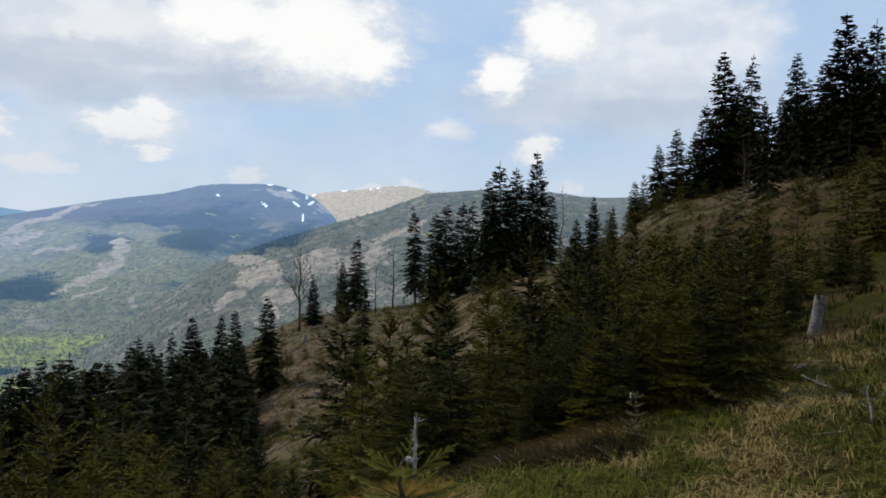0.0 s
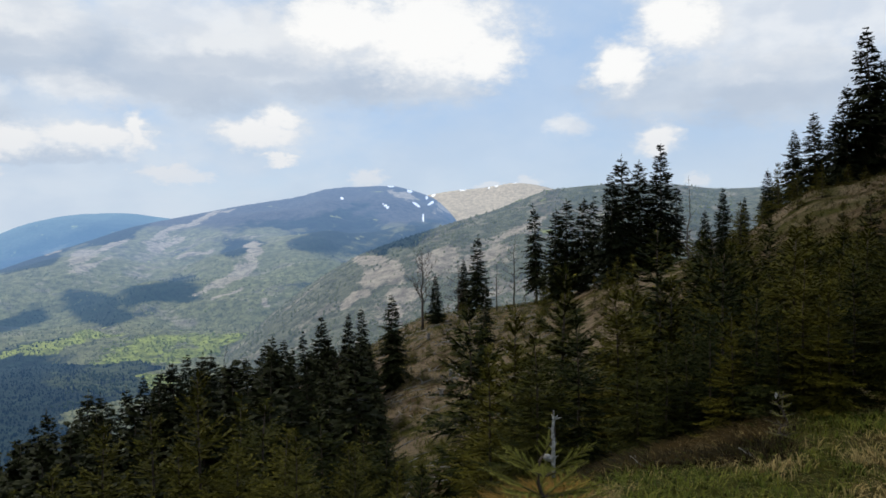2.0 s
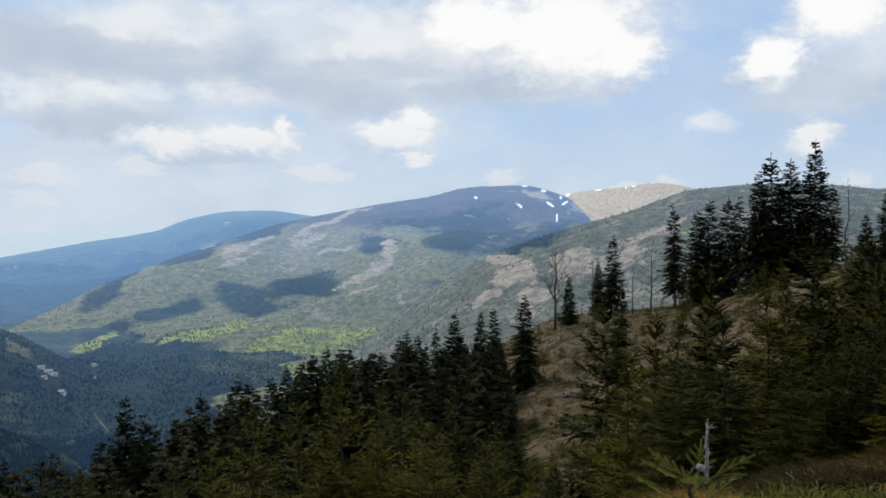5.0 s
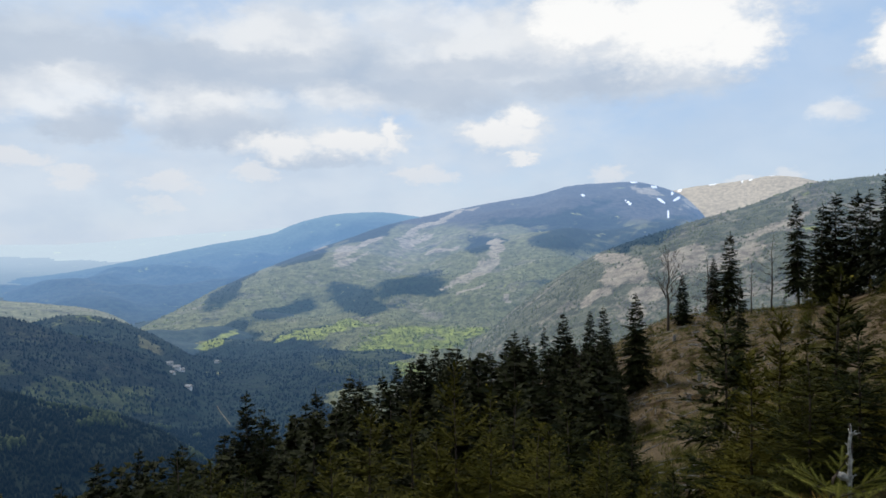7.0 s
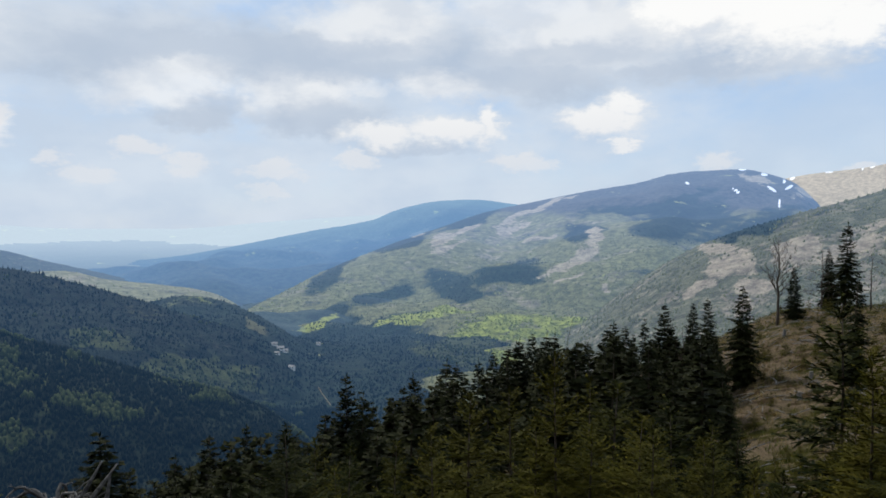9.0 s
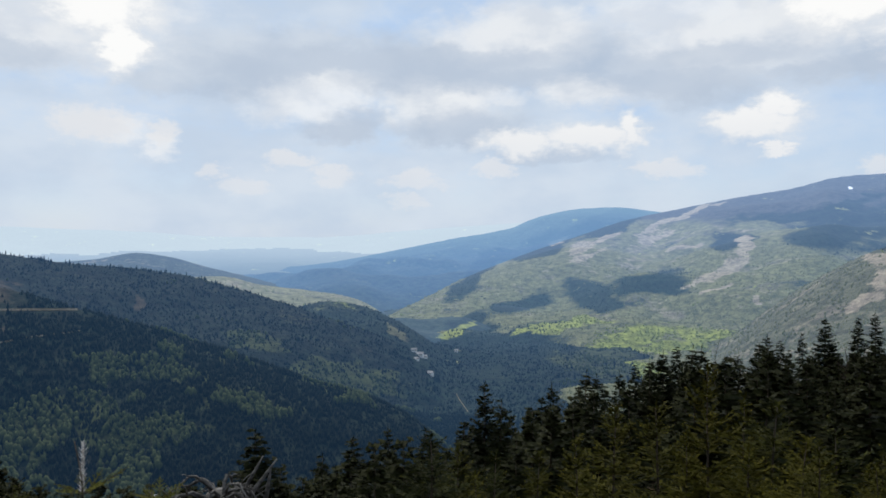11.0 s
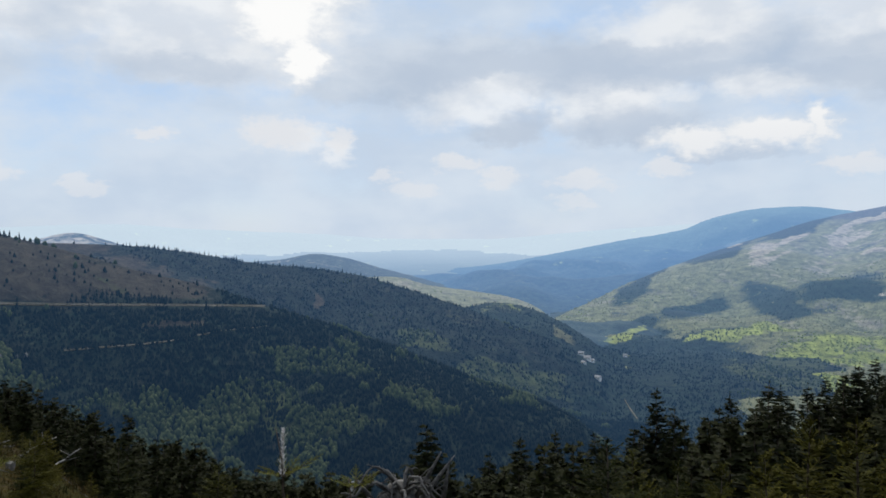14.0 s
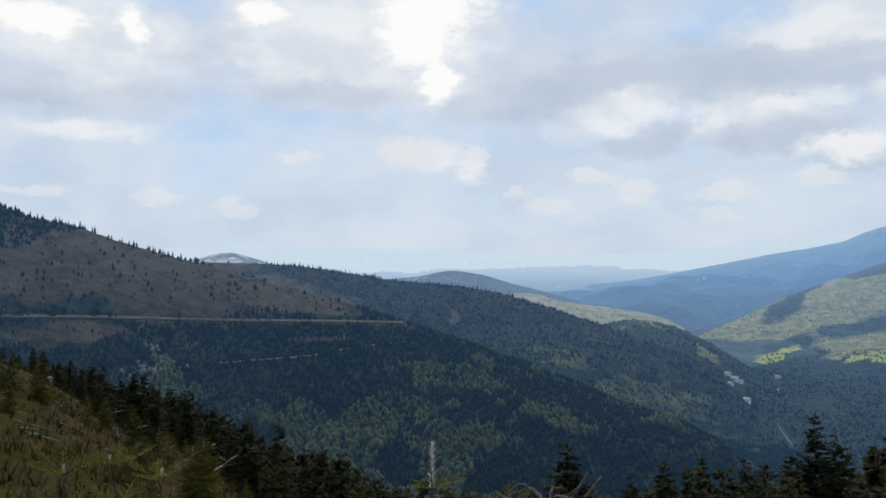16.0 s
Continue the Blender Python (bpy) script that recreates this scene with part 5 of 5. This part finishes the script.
def root_stump():
    """An upturned dead stump with crooked, bleached roots."""
    rng = random.Random(12)
    foot = spot(60.4, 8.0)
    thing = tagged(new("root_stump"), "upturned dead stump with crooked bleached roots", "stump")
    thing.location = foot
    up = EYE + 8.0 * math.tan(radians(-16.9)) - foot.z
    left = Vector((-math.cos(radians(60)), -math.sin(radians(60)), 0))  # across the view
    deep = Vector((-math.sin(radians(60)), math.cos(radians(60)), 0))
    v, f = [], []
    tube(v, f, [Vector((0, 0, -0.3)), left * 0.05 + Vector((0, 0, up * 0.4)), deep * 0.1 + Vector((0, 0, up - 0.42)), deep * 0.12 + Vector((0, 0, up - 0.25))], [0.40, 0.30, 0.24, 0.10], 11)
    part("bole", mesh_of("bole", v, f, ROOTWOOD, smooth=True), thing)
    for k in range(15):  # roots that arch up and out and bend down again
        side = -1 + 2 * (k % 8) / 7 + rng.uniform(-0.15, 0.15)
        reach, rise = rng.uniform(0.30, 0.72), rng.uniform(0.10, 0.34) * (1.1 - 0.4 * abs(side))
        start = Vector((0, 0, up - rng.uniform(0.30, 0.46)))
        toward = (left * side + deep * rng.uniform(-0.5, 0.5)).normalized()
        pts = []
        for i in range(9):
            q = i / 8
            wave = Vector((rng.uniform(-1, 1), rng.uniform(-1, 1), rng.uniform(-1, 1))) * 0.028
            pts.append(start + toward * reach * q + Vector((0, 0, rise * math.sin(min(1.0, q * 1.25) * 2.5) - 0.16 * q * q)) + wave * min(1, i))
        thick = rng.uniform(0.013, 0.036)
        v, f = [], []
        tube(v, f, pts, [thick * (1 - 0.085 * i) * rng.uniform(0.85, 1.15) for i in range(9)], 7)
        for i in (4, 6):
            fork = (toward + Vector((rng.uniform(-1, 1), rng.uniform(-1, 1), rng.uniform(-0.4, 1.0)))).normalized() * rng.uniform(0.08, 0.20)
            tube(v, f, [pts[i], pts[i] + fork * 0.6 + Vector((0, 0, 0.015)), pts[i] + fork], [thick * 0.45, thick * 0.33, thick * 0.12], 5)
        part("root", mesh_of("root", v, f, ROOTWOOD, smooth=True), thing)
    for off, lean, long in ((-0.16, -0.28, 0.50), (-0.24, -0.34, 0.46), (-0.46, -0.06, 0.38), (0.30, 0.2, 0.26)):  # split, pointed shards
        v, f = [], []
        foot_at = left * off + Vector((0, 0, up - 0.40))
        tube(v, f, [foot_at, foot_at + left * lean * 0.5 + Vector((0, 0, long * 0.5)), foot_at + left * lean + Vector((0, 0, long))], [0.030, 0.023, 0.006], 6)
        part("snapped_limb", mesh_of("snapped_limb", v, f, ROOTWOOD, smooth=True), thing)


root_stump()


def cut_stump(label, az, r, height, radius, lean, seed):
    rng = random.Random(seed)
    thing = tagged(new("tree_stump"), label, "stump", "cut stumps on the slope")
    thing.location = spot(az, r)
    thing.rotation_euler = (lean, lean * 0.6, rng.uniform(0, 6))
    bm = bmesh.new()
    rings, sides = 6, 14
    rows = []
    for k in range(rings):
        t = k / (rings - 1)
        rad = radius * (1.0 + 0.25 * (1 - t) ** 3)
        rows.append([bm.verts.new((math.cos(6.2832 * s / sides) * rad * (1 + 0.1 * math.sin(3 * s + seed)), math.sin(6.2832 * s / sides) * rad * (1 + 0.1 * math.cos(2 * s)),
                                   -0.12 + (height + 0.12) * t + (rng.uniform(-0.05, 0.05) if k == rings - 1 else 0))) for s in range(sides)])
    for k in range(rings - 1):
        for s in range(sides):
            bm.faces.new((rows[k][s], rows[k][(s + 1) % sides], rows[k + 1][(s + 1) % sides], rows[k + 1][s]))
    me = bpy.data.meshes.new("bole")
    bm.to_mesh(me)
    bm.free()
    me.materials.append(DEADWOOD)
    part("bole", me, thing)
    top = bmesh.new()
    c = top.verts.new((0, 0, height - 0.03))
    ring = [top.verts.new((math.cos(6.2832 * s / sides) * radius * 0.96, math.sin(6.2832 * s / sides) * radius * 0.96, height - 0.015 + rng.uniform(-0.02, 0.02))) for s in range(sides)]
    for s in range(sides):
        top.faces.new((c, ring[s], ring[(s + 1) % sides]))
    me = bpy.data.meshes.new("cut_face")
    top.to_mesh(me)
    top.free()
    me.materials.append(DEADWOOD)
    part("cut_face", me, thing)


cut_stump("tall grey weathered tree stump on the bank", -26.2, 13.0, 0.60, 0.085, 0.12, 1)
for k, (saz, sr, sh) in enumerate(((8.5, 72, 0.6), (6.2, 84, 0.5), (10.2, 90, 0.7), (9.2, 66, 0.5), (91, 26, 0.25), (95, 34, 0.3), (87, 21, 0.2), (93, 44, 0.3))):
    cut_stump("bleached low stump in dry grass", saz, sr, sh, 0.17 if sr > 50 else 0.10, 0.1, 2 + k)


def fallen_branch(label, az, r, length, thick, heading, tilt, seed):
    rng = random.Random(seed)
    thing = tagged(new("fallen_branch"), label, "branch", "fallen dead branches")
    thing.location = spot(az, r) + Vector((0, 0, thick * 0.6))
    thing.rotation_euler = (0, -tilt, heading)
    v, f = [], []
    pts = [Vector((length * k / 6, rng.uniform(-0.03, 0.03) * length, rng.uniform(-0.01, 0.02) * length)) for k in range(7)]
    tube(v, f, pts, [thick * (1 - 0.1 * k) for k in range(7)], 7)
    part("stem", mesh_of("stem", v, f, DEADWOOD, smooth=True), thing)
    for k in range(3):
        v, f = [], []
        p = pts[2 + k]
        tube(v, f, [p, p + Vector((rng.uniform(0.1, 0.3), rng.choice((-1, 1)) * rng.uniform(0.1, 0.3), rng.uniform(0.0, 0.2))) * length * 0.7], [thick * 0.5, thick * 0.2], 5)
        part("twig", mesh_of("twig", v, f, DEADWOOD, smooth=True), thing)


for k, (baz, br, bl, bt, bh, bti) in enumerate(((-29.7, 7.0, 0.34, 0.014, 1.2, 0.9), (-22.5, 7.6, 0.7, 0.012, 0.4, 0.05), (-24.5, 9.5, 0.5, 0.014, 0.7, 0.2), (-12.8, 6.6, 0.2, 0.009, 2.2, 0.3),
                                                (-27.5, 8.6, 0.4, 0.012, 2.0, 0.2), (-5.4, 6.6, 0.22, 0.008, 2.3, 0.4), (8.2, 70, 3.5, 0.08, 0.6, 0.05), (7.0, 80, 4.0, 0.08, 2.6, 0.05),
                                                (9.8, 82, 3.0, 0.08, 0.2, 0.1), (92, 30, 1.2, 0.022, 2.4, 0.0), (88.5, 26, 1.0, 0.02, 2.4, 0.0), (85, 24, 2.4, 0.03, 2.6, 0.0), (86.5, 26, 2.2, 0.03, 2.6, 0.0), (90.2, 34, 2.2, 0.035, 2.5, 0.0))):
    fallen_branch("bleached dead branch lying in the grass", baz, br, bl, bt, bh, bti, 30 + k)


def slash(name, label, count, az0, az1, r0, r1, long, thick, seed):
    """Sticks and bark left on felled ground."""
    rng = random.Random(seed)
    v, f = [], []
    for _ in range(count):
        az, r = rng.uniform(az0, az1), math.sqrt(rng.uniform(r0 * r0, r1 * r1))
        p, a, n = spot(az, r), rng.uniform(0, 6.28), long * rng.uniform(0.3, 1.2)
        d = Vector((math.cos(a), math.sin(a), 0)) * n * 0.5
        q0, q1 = p - d, p + d
        q0.z, q1.z = ground_at(q0.x, q0.y) + thick, ground_at(q1.x, q1.y) + thick * rng.uniform(0.5, 4)
        tube(v, f, [q0, p.lerp((q0 + q1) / 2, 0.7) + Vector((0, 0, thick)), q1], [thick * rng.uniform(0.5, 1.2), thick, thick * 0.4], 4)
    tagged(new(name, mesh_of(name, v, f, DEADWOOD)), label, "branches", kind="stuff")


slash("slope_slash", "bleached sticks and bark on the felled slope", 420, 1, 15, 34, 112, 1.6, 0.045, 81)
slash("left_slash", "bleached sticks on the falling grass slope", 110, 82, 100, 16, 52, 0.8, 0.014, 82)
slash("bank_slash", "dry twigs lying in the grass by the path", 44, -33, -6, 6.0, 12, 0.35, 0.006, 83)


# ---- grass ----
def grass_material(name, a, b, c):
    m, n, bsdf = material(name)
    island = n.add("ShaderNodeNewGeometry").outputs["Random Per Island"]
    p = place(n)
    patch = n.step(n.noise(0.7, 5, 0.6, p), 0.46, 0.60)
    n.put(bsdf.inputs["Base Color"], n.mix(n.step(n.maths("ADD", n.maths("MULTIPLY", patch, 0.7), n.maths("MULTIPLY", island, 0.5)), 0.35, 0.75), n.mix(island, a, b), c))
    n.put(bsdf.inputs["Roughness"], 0.9)
    n.put(bsdf.inputs["Specular IOR Level"], 0.08)
    return m


GRASS = grass_material("hill_grass", (0.026, 0.040, 0.005), (0.105, 0.106, 0.013), (0.24, 0.175, 0.07))


def tufts(name, label, count, az0, az1, r0, r1, tall, blades, seed, lean=0.8, mat=None):
    """Tussocks of bent blades on the land."""
    rng = np.random.default_rng(seed)
    az, r = rng.uniform(az0, az1, count), np.sqrt(rng.uniform(r0**2, r1**2, count))
    x, y = -np.sin(np.radians(az)) * r, np.cos(np.radians(az)) * r
    thick = rough(x, y, 2.5, 3, seed) + rng.uniform(-0.6, 0.6, count) > -0.25
    x, y = x[thick], y[thick]
    n = len(x)
    z = land(x, y)[0]
    h = tall * rng.uniform(0.5, 1.3, (n, blades))
    a = rng.uniform(0, 6.28, (n, blades))
    off = tall * 0.35 * rng.uniform(0, 1, (n, blades))
    out = h * lean * rng.uniform(0.2, 1.3, (n, blades))
    w = tall * 0.024 * rng.uniform(0.6, 1.5, (n, blades))
    ca, sa = np.cos(a), np.sin(a)
    bx, by = x[:, None] + ca * off, y[:, None] + sa * off
    base = np.repeat(z[:, None], blades, 1) - 0.03

    def at(s, side):
        return np.stack([bx + ca * out * s**2 - sa * w * side, by + sa * out * s**2 + ca * w * side, base + h * (s - 0.35 * lean * s**3)], -1)

    v = np.stack([at(0, 1), at(0, -1), at(0.55, 0.8), at(0.55, -0.8), at(1.0, 0)], 2).reshape(-1, 3)
    k = np.arange(n * blades)[:, None] * 5
    faces = np.concatenate([k + [0, 1, 3], k + [0, 3, 2], k + [2, 3, 4]], 0)
    me = bpy.data.meshes.new(name)
    me.vertices.add(len(v))
    me.vertices.foreach_set("co", v.reshape(-1).astype(np.float32))
    me.loops.add(faces.size)
    me.loops.foreach_set("vertex_index", faces.reshape(-1).astype(np.int32))
    me.polygons.add(len(faces))
    me.polygons.foreach_set("loop_start", np.arange(0, faces.size, 3, dtype=np.int32))
    me.materials.append(mat or GRASS)
    me.update(calc_edges=True)
    tagged(new(name, me), label, "grass", kind="stuff")


HEATHER = grass_material("mossy_heath", (0.011, 0.017, 0.002), (0.036, 0.039, 0.006), (0.090, 0.064, 0.024))
BILBERRY = grass_material("bilberry_twigs", (0.008, 0.006, 0.002), (0.022, 0.015, 0.004), (0.040, 0.025, 0.007))
MOSSY = grass_material("mossy_slope_grass", (0.005, 0.007, 0.0015), (0.016, 0.016, 0.0025), (0.055, 0.036, 0.008))
tufts("near_grass", "green and straw-coloured mountain grass by the path", 8000, -36, 4, 3.0, 12, 0.15, 10, 1, 1.2)
tufts("bilberry_heath", "dark brown-green bilberry heath along the lip of the grass", 2200, -15, 4, 6.4, 9.5, 0.20, 10, 6, 1.0, BILBERRY)
OCHRE = grass_material("ochre_moor_grass", (0.030, 0.026, 0.004), (0.10, 0.066, 0.010), (0.17, 0.095, 0.020))
tufts("ochre_grass", "ochre moor grass round the sapling", 1300, 0, 13, 4.4, 6.6, 0.20, 12, 7, 1.0, OCHRE)
tufts("hillside_grass", "dry tussocks and heather on the hillside", 8000, -36, -6, 11, 64, 0.3, 7, 2, 0.9, HEATHER)
tufts("slope_grass", "straw-coloured tussocks on the open slope", 6000, 1, 16, 40, 118, 0.5, 6, 3, 0.8)
tufts("left_slope_grass", "mossy and dry tussocks on the falling slope", 11000, 76, 104, 5, 58, 0.27, 6, 4, 1.0, MOSSY)
tufts("bank_grass", "rank grass under the young spruces", 5000, 3, 76, 4, 20, 0.26, 6, 5, 0.8, HEATHER)


# ---- the far road and the hamlet ----
GRAVEL = simple_material("pale_gravel", (0.12, 0.115, 0.10), (0.24, 0.225, 0.20), 0.3, 0.95, 0.2)


def ribbon(name, label, points, width, bank):
    """A road along points on the land, with a cut bank on its upper side."""
    v, f = [], []
    for k, p in enumerate(points):
        d = points[min(k + 1, len(points) - 1)] - points[max(k - 1, 0)]
        side = Vector((-p.x, -p.y, 0)).normalized()
        v.extend((p + side * width * 0.5 + Vector((0, 0, -1.5)), p + side * width * 0.5 + Vector((0, 0, 0.5)), p - side * width * 0.5 + Vector((0, 0, 0.6)), p - side * (width * 0.5 + bank * 0.6) + Vector((0, 0, 0.6 + bank))))
        if k:
            b = 4 * k
            for s in range(3):
                f.append((b - 4 + s, b + s, b + s + 1, b - 3 + s))
    tagged(new(name, mesh_of(name, v, f, GRAVEL)), label, "road", kind="structure")


def smooth_line(knots, count):
    a, e = np.array(knots, float).T
    order = np.argsort(a)
    at = np.linspace(a.min(), a.max(), count)
    pts = [seen_at(x, y) for x, y in zip(at, spline(a[order], e[order], at))]
    for _ in range(3):
        pts = [pts[0]] + [(pts[k - 1] + pts[k] * 2 + pts[k + 1]) / 4 for k in range(1, len(pts) - 1)] + [pts[-1]]
    return pts


ribbon("road", "pale forest road cut across the wooded hill", smooth_line(((98.5, -3.8), (91.1, -4.25), (83.5, -4.75), (76, -5.05), (70.6, -5.25)), 90), 2.6, 1.2)
ribbon("road_lower", "faint lower forest road on the wooded hill", smooth_line(((84, -7.8), (78, -7.6), (74, -7.0), (70.5, -6.7)), 50), 1.6, 0.5)
ribbon("road_valley", "pale valley road between the woods", smooth_line(VALLEY_ROAD, 14), 5.0, 0.5)

PLASTER = simple_material("white_plaster", (0.68, 0.70, 0.72), (0.82, 0.83, 0.84), 0.5, 0.9, 0.1)
TILES = simple_material("grey_roof_tiles", (0.24, 0.25, 0.27), (0.40, 0.41, 0.43), 0.8, 0.8, 0.3)
PANE = simple_material("dark_window_pane", (0.02, 0.025, 0.03), (0.05, 0.055, 0.06), 0.5, 0.2, 0.0)


def block(v, f, lo, hi):
    b = len(v)
    for z in (lo[2], hi[2]):
        v.extend((Vector((lo[0], lo[1], z)), Vector((hi[0], lo[1], z)), Vector((hi[0], hi[1], z)), Vector((lo[0], hi[1], z))))
    f.extend((b + i for i in q) for q in ((3, 2, 1, 0), (4, 5, 6, 7), (0, 1, 5, 4), (1, 2, 6, 5), (2, 3, 7, 6), (3, 0, 4, 7)))


def house(az, el, long, deep, tall, heading):
    thing = tagged(new("house"), "white plastered house with a grey pitched roof", "house", "houses of the hamlet")
    thing.location = seen_at(az, el)
    thing.rotation_euler = (0, 0, heading)
    v, f = [], []
    block(v, f, (-long / 2, -deep / 2, -3), (long / 2, deep / 2, tall))
    part("wall", mesh_of("wall", v, [tuple(q) for q in f], PLASTER), thing)
    o = 0.6
    v = [Vector(p) for p in ((-long / 2 - o, -deep / 2 - o, tall - 0.2), (long / 2 + o, -deep / 2 - o, tall - 0.2), (long / 2 + o, deep / 2 + o, tall - 0.2), (-long / 2 - o, deep / 2 + o, tall - 0.2),
                             (-long / 2 - o, 0, tall + deep * 0.42), (long / 2 + o, 0, tall + deep * 0.42))]
    part("roof", mesh_of("roof", v, [(0, 1, 5, 4), (2, 3, 4, 5), (0, 4, 3), (1, 2, 5), (3, 2, 1, 0)], TILES), thing)
    for k in range(3):
        for side in (-1, 1):
            v, f = [], []
            x = long * (k - 1) * 0.28
            y0 = side * deep / 2
            block(v, f, (x - 0.6, min(y0, y0 + side * 0.05), tall * 0.5), (x + 0.6, max(y0, y0 + side * 0.05), tall * 0.5 + 1.5))
            part("window", mesh_of("window", v, [tuple(q) for q in f], PANE), thing)


for (haz, hel), size in zip(HAMLET, ((10, 6, 4, 0.9), (11, 7, 4.5, 0.6), (8, 6, 3.5, 1.3), (9, 6, 4, 0.3), (7, 5.5, 3.5, 1.0), (7, 5, 3, 0.2))):
    house(haz, hel, *size)
